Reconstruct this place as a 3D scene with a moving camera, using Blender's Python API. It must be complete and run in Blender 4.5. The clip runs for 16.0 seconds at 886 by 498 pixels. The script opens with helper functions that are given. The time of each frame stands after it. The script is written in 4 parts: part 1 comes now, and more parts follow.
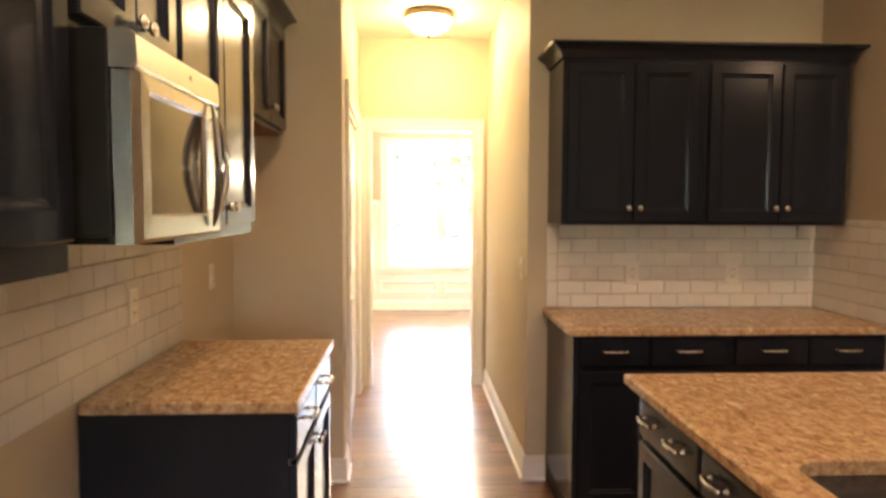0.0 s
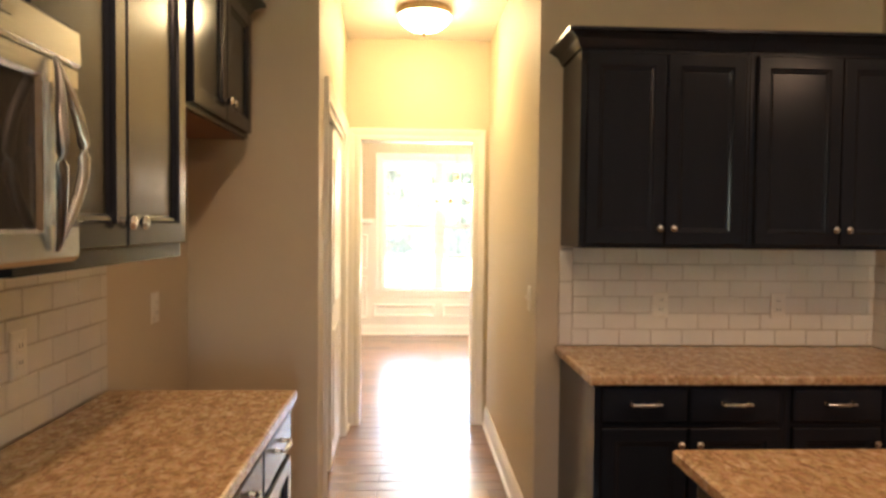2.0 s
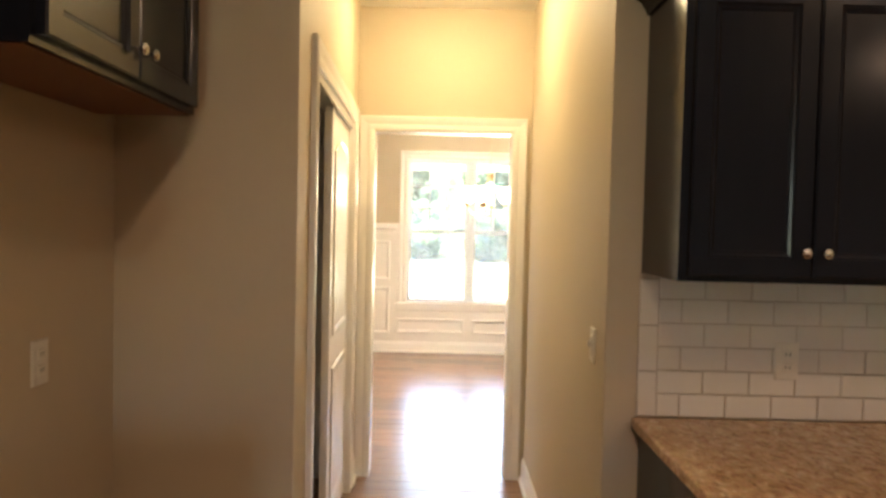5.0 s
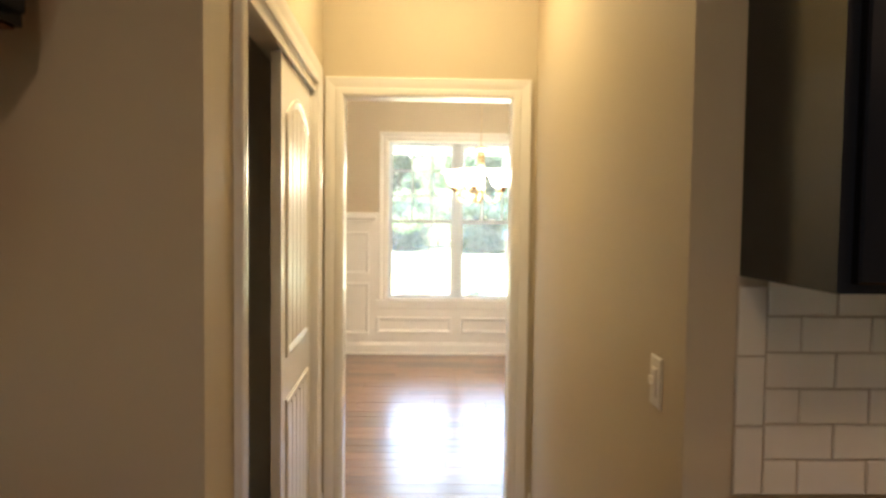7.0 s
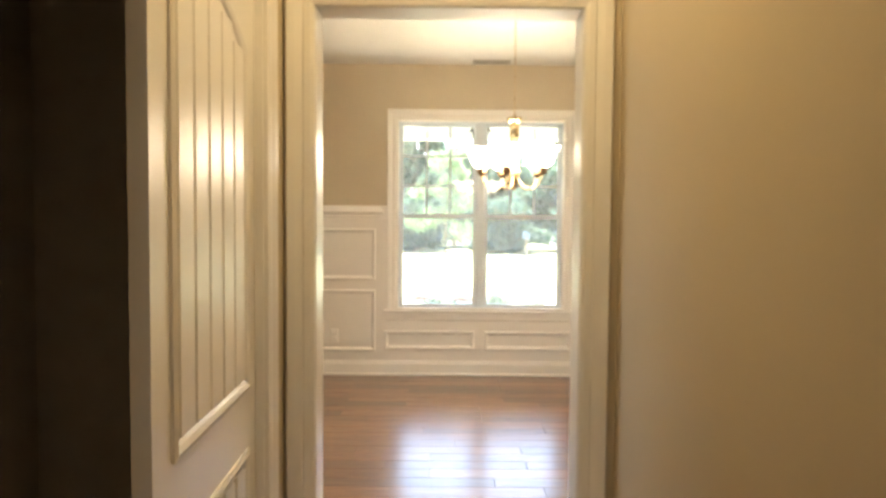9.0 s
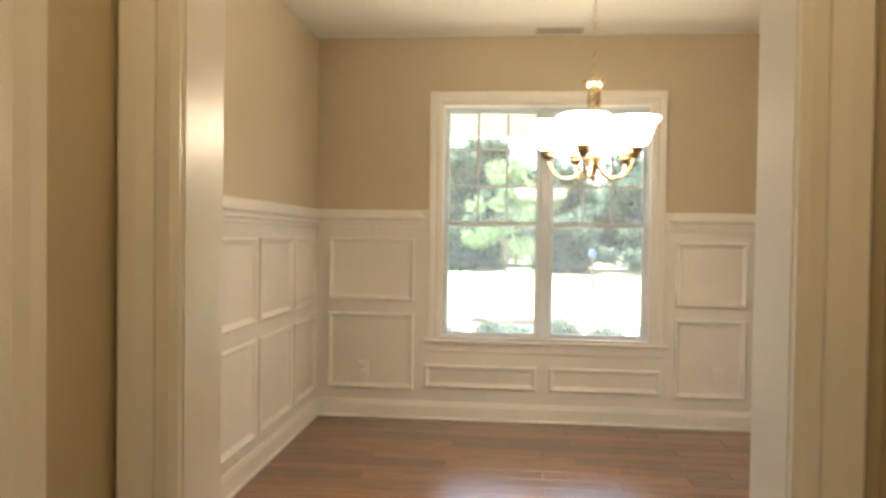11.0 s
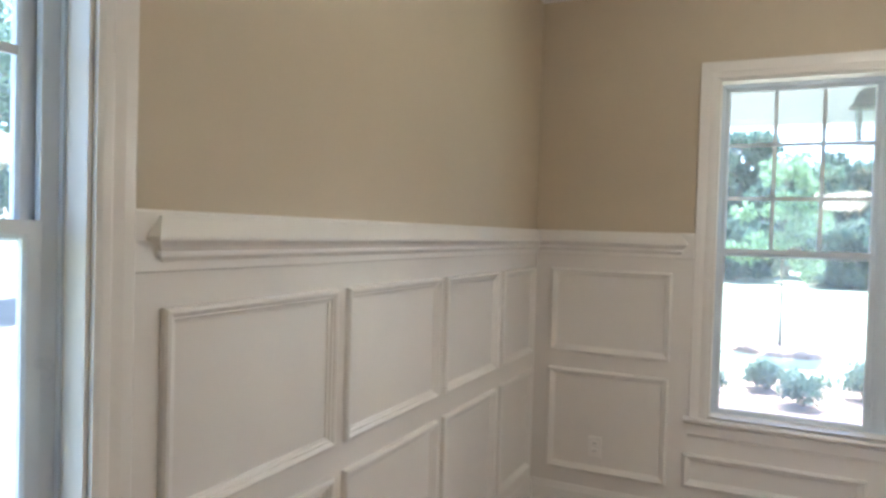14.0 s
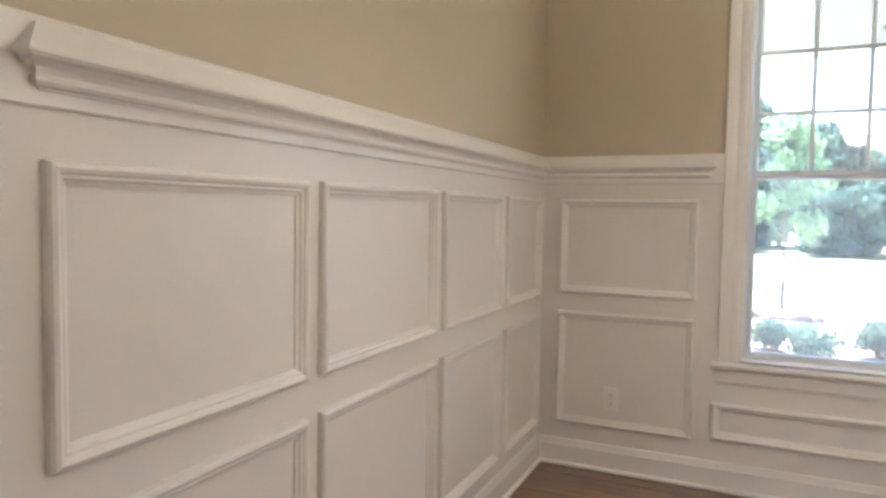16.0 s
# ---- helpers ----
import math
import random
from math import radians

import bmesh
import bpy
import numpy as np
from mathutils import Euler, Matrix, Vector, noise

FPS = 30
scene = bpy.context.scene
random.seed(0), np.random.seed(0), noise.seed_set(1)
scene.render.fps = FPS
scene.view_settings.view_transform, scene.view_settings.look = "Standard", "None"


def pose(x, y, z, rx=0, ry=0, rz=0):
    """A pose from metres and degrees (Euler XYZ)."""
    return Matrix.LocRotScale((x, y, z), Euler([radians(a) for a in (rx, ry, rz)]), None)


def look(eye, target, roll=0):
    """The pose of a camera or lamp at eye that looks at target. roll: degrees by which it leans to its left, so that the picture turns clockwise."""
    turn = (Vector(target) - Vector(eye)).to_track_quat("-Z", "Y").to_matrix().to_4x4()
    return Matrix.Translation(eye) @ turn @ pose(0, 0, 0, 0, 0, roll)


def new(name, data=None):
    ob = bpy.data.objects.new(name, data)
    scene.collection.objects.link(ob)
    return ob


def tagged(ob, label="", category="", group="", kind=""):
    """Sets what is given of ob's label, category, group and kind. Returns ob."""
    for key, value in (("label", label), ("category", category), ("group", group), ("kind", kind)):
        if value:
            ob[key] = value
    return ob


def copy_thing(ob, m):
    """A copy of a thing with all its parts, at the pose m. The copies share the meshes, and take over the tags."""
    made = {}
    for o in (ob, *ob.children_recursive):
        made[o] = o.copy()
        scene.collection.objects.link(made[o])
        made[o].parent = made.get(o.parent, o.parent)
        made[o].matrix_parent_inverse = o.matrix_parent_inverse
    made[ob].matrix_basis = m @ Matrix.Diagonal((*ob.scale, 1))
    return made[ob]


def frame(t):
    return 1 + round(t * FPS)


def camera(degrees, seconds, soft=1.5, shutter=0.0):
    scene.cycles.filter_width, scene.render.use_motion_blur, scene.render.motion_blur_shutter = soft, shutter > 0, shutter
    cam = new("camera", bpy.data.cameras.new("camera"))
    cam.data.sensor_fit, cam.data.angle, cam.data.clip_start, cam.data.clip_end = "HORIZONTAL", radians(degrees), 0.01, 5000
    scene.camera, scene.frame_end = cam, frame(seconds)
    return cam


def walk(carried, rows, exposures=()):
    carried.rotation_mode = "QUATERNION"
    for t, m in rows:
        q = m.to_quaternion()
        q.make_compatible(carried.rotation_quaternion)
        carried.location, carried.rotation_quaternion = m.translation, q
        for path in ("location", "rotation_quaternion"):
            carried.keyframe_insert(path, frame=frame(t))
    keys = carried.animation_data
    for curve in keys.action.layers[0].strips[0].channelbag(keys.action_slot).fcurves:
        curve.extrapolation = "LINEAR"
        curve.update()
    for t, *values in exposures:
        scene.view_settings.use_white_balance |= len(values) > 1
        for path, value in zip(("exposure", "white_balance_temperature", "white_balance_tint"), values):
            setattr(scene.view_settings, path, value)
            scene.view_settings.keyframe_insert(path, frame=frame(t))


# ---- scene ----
cam = camera(66.0, 16.0, soft=3.0)
PATH = [
    (0, (0.118, 0.352, 1.448), (0.214, 2.345, 1.319), 0.2),
    (0.5, (0.118, 0.507, 1.455), (0.236, 2.499, 1.324), 0.4),
    (1, (0.136, 0.639, 1.454), (0.26, 2.632, 1.337), 0.3),
    (1.5, (0.148, 0.781, 1.448), (0.269, 2.775, 1.352), 0.4),
    (2, (0.172, 0.889, 1.442), (0.266, 2.885, 1.37), 0.6),
    (2.5, (0.192, 0.992, 1.455), (0.248, 2.99, 1.394), 0.8),
    (3, (0.204, 1.11, 1.448), (0.227, 3.11, 1.411), 1.0),
    (3.5, (0.219, 1.266, 1.459), (0.199, 3.266, 1.429), 1.1),
    (6, (0.217, 2.136, 1.484), (0.253, 4.134, 1.399), 0.9),
    (6.5, (0.212, 2.318, 1.476), (0.263, 4.315, 1.391), 0.5),
    (7, (0.203, 2.517, 1.465), (0.255, 4.514, 1.372), 0.7),
    (7.5, (0.209, 2.851, 1.458), (0.246, 4.849, 1.363), 0.6),
    (8, (0.188, 3.14, 1.448), (0.22, 5.138, 1.35), 0.4),
    (10.5, (0.221, 4.587, 1.332), (0.11, 6.583, 1.273), 0.8),
    (11, (0.247, 4.866, 1.323), (0.071, 6.858, 1.285), 0.8),
    (11.5, (0.242, 5.124, 1.325), (-0.024, 7.106, 1.323), 0.9),
    (12, (0.245, 5.379, 1.376), (-0.149, 7.34, 1.397), 0.7),
    (12.5, (0.281, 5.552, 1.432), (-0.29, 7.469, 1.463), 0.9),
    (13, (0.247, 5.743, 1.48), (-0.461, 7.614, 1.491), 0.9),
    (13.5, (0.128, 5.946, 1.509), (-0.661, 7.783, 1.478), 1.4),
    (14, (0.037, 6.111, 1.479), (-0.819, 7.917, 1.428), 1.7),
    (14.5, (0.003, 6.207, 1.423), (-0.907, 7.987, 1.357), 1.3),
    (15, (-0.001, 6.279, 1.345), (-0.932, 8.048, 1.27), 1.0),
    (15.5, (-0.099, 6.413, 1.258), (-0.986, 8.203, 1.163), 1.1),
    (16, (-0.158, 6.486, 1.234), (-0.987, 8.303, 1.124), 0.9),
]
walk(cam, [(t, look(eye, target, roll)) for t, eye, target, roll in PATH],
     exposures=[(0.0, 4.65, 6650, 15), (2.0, 4.35, 6550, 16), (3.5, 4.24, 6400, 16), (6.0, 3.75, 6250, 13), (8.0, 3.42, 6300, 11), (10.5, 2.88, 6800, 15),
                (11.5, 2.78, 6300, 10), (12.5, 2.7, 5750, 9), (13.2, 2.57, 5200, 9), (14.5, 2.54, 5050, 14), (16.0, 2.75, 5400, 16)])

# ---- daylight ----
world = bpy.data.worlds.new("sky")
scene.world = world
world.use_nodes = True
wn = world.node_tree
sky = wn.nodes.new("ShaderNodeTexSky")
sky.sky_type, sky.sun_disc = "NISHITA", False
sky.sun_elevation, sky.sun_rotation = radians(66), radians(0)
sky.dust_density, sky.air_density = 1.5, 1.0
wn.nodes["Background"].inputs["Strength"].default_value = 0.15
wn.links.new(sky.outputs[0], wn.nodes["Background"].inputs["Color"])
sun = new("sun", bpy.data.lights.new("sun", "SUN"))
sun.data.energy, sun.data.angle, sun.data.color = 5.0, radians(0.5), (1.0, 0.95, 0.87)
sun.matrix_world = look((0, 0, 0), (0.0, -math.cos(radians(66)), -math.sin(radians(66))))
HALL_GLOW, SHADE_GLOW, CAN_GLOW = 5.0, 4.0, 12.8

# ---- materials ----


def nodes_of(name):
    m = bpy.data.materials.new(name)
    m.use_nodes = True
    return m, m.node_tree, m.node_tree.nodes["Principled BSDF"]


def add(tree, kind, **values):
    n = tree.nodes.new(kind)
    for key, value in values.items():
        n.inputs[key].default_value = value
    return n


def surf(name, a, b, scale=8.0, rough=0.5, bump=0.1, fine=120.0, metal=0.0, coat=0.0, stretch=(1, 1, 1), vary=0.0, spread=0.08):
    """A surface with two scales of variation: broad tone between a and b, and fine relief."""
    m, t, p = nodes_of(name)
    geo = t.nodes.new("ShaderNodeNewGeometry")
    mp = add(t, "ShaderNodeMapping", Scale=stretch)
    t.links.new(geo.outputs["Position"], mp.inputs["Vector"])
    broad = add(t, "ShaderNodeTexNoise", Scale=scale, Detail=5.0, Roughness=0.6)
    small = add(t, "ShaderNodeTexNoise", Scale=fine, Detail=3.0)
    for n in (broad, small):
        t.links.new(mp.outputs[0], n.inputs["Vector"])
    ramp = t.nodes.new("ShaderNodeValToRGB")
    ramp.color_ramp.elements[0].color, ramp.color_ramp.elements[1].color = (*a, 1), (*b, 1)
    ramp.color_ramp.elements[0].position, ramp.color_ramp.elements[1].position = 0.3, 0.7
    t.links.new(broad.outputs["Fac"], ramp.inputs["Fac"])
    colour = ramp.outputs["Color"]
    if vary:
        info = t.nodes.new("ShaderNodeObjectInfo")
        hsv = t.nodes.new("ShaderNodeHueSaturation")
        span = add(t, "ShaderNodeMapRange")
        span.inputs["To Min"].default_value, span.inputs["To Max"].default_value = 1 - vary, 1 + vary
        t.links.new(info.outputs["Random"], span.inputs["Value"])
        t.links.new(span.outputs[0], hsv.inputs["Value"])
        t.links.new(colour, hsv.inputs["Color"])
        colour = hsv.outputs["Color"]
    t.links.new(colour, p.inputs["Base Color"])
    rr = add(t, "ShaderNodeMapRange")
    rr.inputs["To Min"].default_value, rr.inputs["To Max"].default_value = max(0.02, rough - spread), rough + spread
    t.links.new(broad.outputs["Fac"], rr.inputs["Value"])
    t.links.new(rr.outputs[0], p.inputs["Roughness"])
    p.inputs["Metallic"].default_value = metal
    p.inputs["Coat Weight"].default_value = coat
    p.inputs["Coat Roughness"].default_value = 0.12
    if bump:
        bn = add(t, "ShaderNodeBump", Strength=bump, Distance=0.004)
        t.links.new(small.outputs["Fac"], bn.inputs["Height"])
        t.links.new(bn.outputs[0], p.inputs["Normal"])
    return m


def granite_material():
    m, t, p = nodes_of("granite")
    geo = t.nodes.new("ShaderNodeNewGeometry")
    mp = add(t, "ShaderNodeMapping", Scale=(1.0, 0.62, 1.0), Rotation=(0, 0, 0.5))
    t.links.new(geo.outputs["Position"], mp.inputs["Vector"])
    wide = add(t, "ShaderNodeTexNoise", Scale=38.0, Detail=6.0, Roughness=0.72, Distortion=0.7)
    speck = add(t, "ShaderNodeTexVoronoi", Scale=110.0)
    dark = add(t, "ShaderNodeTexNoise", Scale=75.0, Detail=4.0, Roughness=0.7)
    for n in (wide, speck, dark):
        t.links.new(mp.outputs[0], n.inputs["Vector"])
    ramp = t.nodes.new("ShaderNodeValToRGB")
    cr = ramp.color_ramp
    cr.elements[0].position, cr.elements[0].color = 0.30, (0.23, 0.125, 0.066, 1)
    cr.elements[1].position, cr.elements[1].color = 0.72, (0.76, 0.62, 0.45, 1)
    for pos, c in ((0.44, (0.42, 0.255, 0.135, 1)), (0.56, (0.56, 0.375, 0.215, 1))):
        cr.elements.new(pos).color = c
    t.links.new(wide.outputs["Fac"], ramp.inputs["Fac"])
    mix = t.nodes.new("ShaderNodeMix")
    mix.data_type, mix.blend_type = "RGBA", "MULTIPLY"
    spots = t.nodes.new("ShaderNodeValToRGB")
    spots.color_ramp.elements[0].position, spots.color_ramp.elements[0].color = 0.34, (0.22, 0.16, 0.13, 1)
    spots.color_ramp.elements[1].position, spots.color_ramp.elements[1].color = 0.46, (1, 1, 1, 1)
    t.links.new(dark.outputs["Fac"], spots.inputs["Fac"])
    mix.inputs["Factor"].default_value = 0.5
    t.links.new(ramp.outputs["Color"], mix.inputs[6])
    t.links.new(spots.outputs["Color"], mix.inputs[7])
    tone = t.nodes.new("ShaderNodeMix")
    tone.data_type, tone.blend_type = "RGBA", "SOFT_LIGHT"
    tone.inputs["Factor"].default_value = 0.10
    t.links.new(mix.outputs[2], tone.inputs[6])
    t.links.new(speck.outputs["Color"], tone.inputs[7])
    t.links.new(tone.outputs[2], p.inputs["Base Color"])
    p.inputs["Roughness"].default_value = 0.22
    return m


def plank_material():
    m, t, p = nodes_of("oak_plank")
    geo = t.nodes.new("ShaderNodeNewGeometry")
    info = t.nodes.new("ShaderNodeObjectInfo")
    shift = add(t, "ShaderNodeVectorMath")
    shift.operation = "MULTIPLY_ADD"
    comb = t.nodes.new("ShaderNodeCombineXYZ")
    for k in ("X", "Y", "Z"):
        t.links.new(info.outputs["Random"], comb.inputs[k])
    shift.inputs[1].default_value = (31.0, 17.0, 9.0)
    t.links.new(comb.outputs[0], shift.inputs[0])
    t.links.new(geo.outputs["Position"], shift.inputs[2])
    mp = add(t, "ShaderNodeMapping", Scale=(1.3, 16.0, 1.0))
    t.links.new(shift.outputs[0], mp.inputs["Vector"])
    grain = add(t, "ShaderNodeTexNoise", Scale=3.2, Detail=7.0, Roughness=0.62, Distortion=1.2)
    t.links.new(mp.outputs[0], grain.inputs["Vector"])
    ramp = t.nodes.new("ShaderNodeValToRGB")
    cr = ramp.color_ramp
    cr.elements[0].position, cr.elements[0].color = 0.28, (0.100, 0.046, 0.023, 1)
    cr.elements[1].position, cr.elements[1].color = 0.75, (0.265, 0.142, 0.074, 1)
    cr.elements.new(0.5).color = (0.178, 0.086, 0.042, 1)
    t.links.new(grain.outputs["Fac"], ramp.inputs["Fac"])
    hsv = t.nodes.new("ShaderNodeHueSaturation")
    span = add(t, "ShaderNodeMapRange")
    span.inputs["To Min"].default_value, span.inputs["To Max"].default_value = 0.85, 1.5
    t.links.new(info.outputs["Random"], span.inputs["Value"])
    t.links.new(span.outputs[0], hsv.inputs["Value"])
    t.links.new(ramp.outputs["Color"], hsv.inputs["Color"])
    t.links.new(hsv.outputs["Color"], p.inputs["Base Color"])
    wave = add(t, "ShaderNodeTexNoise", Scale=9.0, Detail=2.0)
    t.links.new(shift.outputs[0], wave.inputs["Vector"])
    bn = add(t, "ShaderNodeBump", Strength=0.025, Distance=0.004)
    t.links.new(wave.outputs["Fac"], bn.inputs["Height"])
    bn2 = add(t, "ShaderNodeBump", Strength=0.04, Distance=0.002)
    t.links.new(grain.outputs["Fac"], bn2.inputs["Height"])
    t.links.new(bn.outputs[0], bn2.inputs["Normal"])
    t.links.new(bn2.outputs[0], p.inputs["Normal"])
    p.inputs["Roughness"].default_value = 0.36
    p.inputs["Coat Weight"].default_value = 0.9
    p.inputs["Coat Roughness"].default_value = 0.22
    p.inputs["Coat IOR"].default_value = 1.65
    return m


def glow(name, colour, strength):
    m, t, p = nodes_of(name)
    p.inputs["Base Color"].default_value = (0.9, 0.88, 0.82, 1)
    p.inputs["Roughness"].default_value = 0.35
    p.inputs["Emission Color"].default_value = (*colour, 1)
    p.inputs["Emission Strength"].default_value = strength
    return m


def pane_material():
    m, t, p = nodes_of("window_glass")
    t.nodes.remove(p)
    clear, shine = t.nodes.new("ShaderNodeBsdfTransparent"), t.nodes.new("ShaderNodeBsdfGlossy")
    clear.inputs["Color"].default_value = (0.94, 0.97, 0.96, 1)
    shine.inputs["Roughness"].default_value = 0.02
    fr, mx = add(t, "ShaderNodeFresnel", IOR=1.8), t.nodes.new("ShaderNodeMixShader")
    t.links.new(fr.outputs[0], mx.inputs[0])
    t.links.new(clear.outputs[0], mx.inputs[1])
    t.links.new(shine.outputs[0], mx.inputs[2])
    # pale translucent share mixed into the glass imitates glare haze over the view
    veil, hazed = t.nodes.new("ShaderNodeBsdfTranslucent"), t.nodes.new("ShaderNodeMixShader")
    veil.inputs["Color"].default_value = (0.86, 0.93, 1.0, 1)
    geo = t.nodes.new("ShaderNodeNewGeometry")
    veil_noise = add(t, "ShaderNodeTexNoise", Scale=3.0, Detail=5.0)
    t.links.new(geo.outputs["Position"], veil_noise.inputs["Vector"])
    span = add(t, "ShaderNodeMapRange")
    span.inputs["To Min"].default_value, span.inputs["To Max"].default_value = 0.07, 0.11
    t.links.new(veil_noise.outputs["Fac"], span.inputs["Value"])
    t.links.new(span.outputs[0], hazed.inputs[0])
    t.links.new(mx.outputs[0], hazed.inputs[1])
    t.links.new(veil.outputs[0], hazed.inputs[2])
    t.links.new(hazed.outputs[0], t.nodes["Material Output"].inputs["Surface"])
    return m


def leaf_material(name, a, b):
    m = surf(name, a, b, 3.0, 0.55, 0.0)
    t = m.node_tree
    p = t.nodes["Principled BSDF"]
    thin, mx = t.nodes.new("ShaderNodeBsdfTranslucent"), t.nodes.new("ShaderNodeMixShader")
    mx.inputs[0].default_value = 0.55
    t.links.new(p.inputs["Base Color"].links[0].from_socket, thin.inputs["Color"])
    t.links.new(p.outputs[0], mx.inputs[1])
    t.links.new(thin.outputs[0], mx.inputs[2])
    t.links.new(mx.outputs[0], t.nodes["Material Output"].inputs["Surface"])
    return m


PAINT = surf("tan_wall_paint", (0.53, 0.445, 0.315), (0.57, 0.481, 0.345), 1.3, 0.62, 0.09, 260)
CEILING = surf("ceiling_paint", (0.77, 0.755, 0.71), (0.82, 0.80, 0.76), 2.0, 0.8, 0.25, 90)
TRIM = surf("white_trim_paint", (0.77, 0.73, 0.675), (0.81, 0.77, 0.715), 2.2, 0.32, 0.05, 70)
PANEL = surf("white_panel_paint", (0.735, 0.69, 0.632), (0.775, 0.73, 0.672), 1.7, 0.36, 0.04, 150, spread=0.03)
ESPRESSO = surf("espresso_wood", (0.0110, 0.0145, 0.0225), (0.0150, 0.0180, 0.0265), 5.0, 0.19, 0.03, 60, coat=0.04, spread=0.05, stretch=(1, 1, 0.12))
ESPRESSO.node_tree.nodes["Principled BSDF"].inputs["Specular IOR Level"].default_value = 0.27
RAW = surf("cabinet_underside", (0.16, 0.062, 0.03), (0.22, 0.09, 0.045), 6.0, 0.5, 0.1, 60, stretch=(1, 0.15, 1))
GRANITE = granite_material()
TILE = surf("white_glazed_tile", (0.70, 0.665, 0.59), (0.75, 0.72, 0.65), 6.0, 0.16, 0.04, 40, vary=0.035, spread=0.03)
GROUT = surf("grey_grout", (0.46, 0.40, 0.31), (0.54, 0.47, 0.37), 30.0, 0.85, 0.3, 300)
OAK = plank_material()
UNDER = surf("floor_joint", (0.02, 0.01, 0.006), (0.03, 0.015, 0.01), 9.0, 0.8, 0.0)
STEEL = surf("brushed_stainless", (0.56, 0.55, 0.52), (0.64, 0.63, 0.60), 4.0, 0.26, 0.06, 160, metal=1.0, stretch=(1, 0.05, 1))
# darker steel for one handle bar: its dark reflection is put into the colour
DIM_STEEL = surf("steel_dark_reflection", (0.20, 0.20, 0.20), (0.27, 0.27, 0.27), 6.0, 0.3, 0.0, metal=1.0)
NICKEL = surf("satin_nickel", (0.62, 0.60, 0.56), (0.72, 0.70, 0.66), 30.0, 0.22, 0.0, metal=1.0)
BLACK = surf("black_plastic", (0.012, 0.012, 0.012), (0.02, 0.02, 0.02), 12.0, 0.4, 0.05, 200)
BLACK.node_tree.nodes["Principled BSDF"].inputs["Specular IOR Level"].default_value = 0.15
SMOKED = surf("smoked_oven_glass", (0.03, 0.027, 0.024), (0.045, 0.04, 0.035), 3.0, 0.06, 0.0, coat=0.5, spread=0.02)
BRASS = surf("antique_brass", (0.52, 0.40, 0.23), (0.64, 0.50, 0.31), 20.0, 0.28, 0.03, 200, metal=1.0)
BRONZE = surf("dark_bronze", (0.27, 0.185, 0.105), (0.40, 0.29, 0.175), 22.0, 0.32, 0.04, 200, metal=1.0)
IRON = surf("black_iron", (0.02, 0.018, 0.016), (0.035, 0.03, 0.027), 22.0, 0.45, 0.05, 200)
VINYL = surf("white_vinyl", (0.62, 0.67, 0.73), (0.68, 0.73, 0.78), 6.0, 0.3, 0.0)
PLATE = surf("ivory_plate_plastic", (0.74, 0.70, 0.60), (0.78, 0.74, 0.64), 20.0, 0.3, 0.0)
SLOT = surf("outlet_slot", (0.05, 0.045, 0.04), (0.08, 0.07, 0.06), 30.0, 0.6, 0.0)
VENT = surf("vent_enamel", (0.42, 0.40, 0.35), (0.48, 0.45, 0.40), 12.0, 0.45, 0.0)
DARK = surf("closet_paint", (0.50, 0.47, 0.42), (0.56, 0.53, 0.47), 2.0, 0.75, 0.1, 200)
GLASS = pane_material()
HALL_BOWL = glow("lit_alabaster_bowl", (1.0, 0.77, 0.39), HALL_GLOW)
SHADE = glow("lit_frosted_shade", (1.0, 0.84, 0.60), SHADE_GLOW)
CAN = glow("lit_downlight_lens", (1.0, 0.67, 0.41), CAN_GLOW)
LAWN = surf("pale_summer_lawn", (0.30, 0.33, 0.17), (0.42, 0.41, 0.25), 0.5, 0.9, 0.6, 25)
MULCH = surf("pine_straw_mulch", (0.26, 0.15, 0.09), (0.38, 0.24, 0.15), 9.0, 0.9, 0.8, 60)
BARK = surf("tree_bark", (0.12, 0.09, 0.065), (0.21, 0.165, 0.12), 7.0, 0.9, 0.8, 40, stretch=(1, 1, 0.2))
LEAF_DARK = leaf_material("dark_pine_foliage", (0.080, 0.135, 0.100), (0.12, 0.185, 0.135))
LEAF_LIGHT = leaf_material("light_maple_leaves", (0.115, 0.185, 0.105), (0.17, 0.25, 0.145))
LEAF_YOUNG = leaf_material("young_maple_leaves", (0.17, 0.27, 0.14), (0.25, 0.36, 0.19))
LEAF_BUSH = leaf_material("boxwood_leaves", (0.10, 0.15, 0.10), (0.16, 0.21, 0.145))
LITTER = surf("leaf_litter", (0.20, 0.17, 0.145), (0.32, 0.28, 0.245), 3.0, 0.95, 0.8, 30)
BLUE = surf("blue_grey_paint", (0.10, 0.16, 0.26), (0.14, 0.20, 0.30), 8.0, 0.5, 0.0)

# ---- mesh helpers ----


def finish(name, bm, material, parent=None, label="", smooth=False):
    bmesh.ops.recalc_face_normals(bm, faces=bm.faces)
    data = bpy.data.meshes.new(name)
    bm.to_mesh(data)
    bm.free()
    data.materials.append(material)
    if smooth:
        for f in data.polygons:
            f.use_smooth = True
    ob = new(name, data)
    if parent is not None:
        ob.parent = parent
        top = parent
        while top.parent is not None:
            top = top.parent
        ob.matrix_parent_inverse = Matrix.Translation(top.location).inverted() if parent == top else Matrix()
    if label:
        tagged(ob, label)
    return ob


def part(name, bm, material, parent, label="", smooth=False):
    """One mesh under a thing or a part; its points are given in the world."""
    return finish(name, bm, material, parent, label, smooth)


def thing(name, at, label, category, group="", kind=""):
    ob = new(name)
    ob.empty_display_size = 0.05
    ob.location = at
    return tagged(ob, label, category, group, kind)


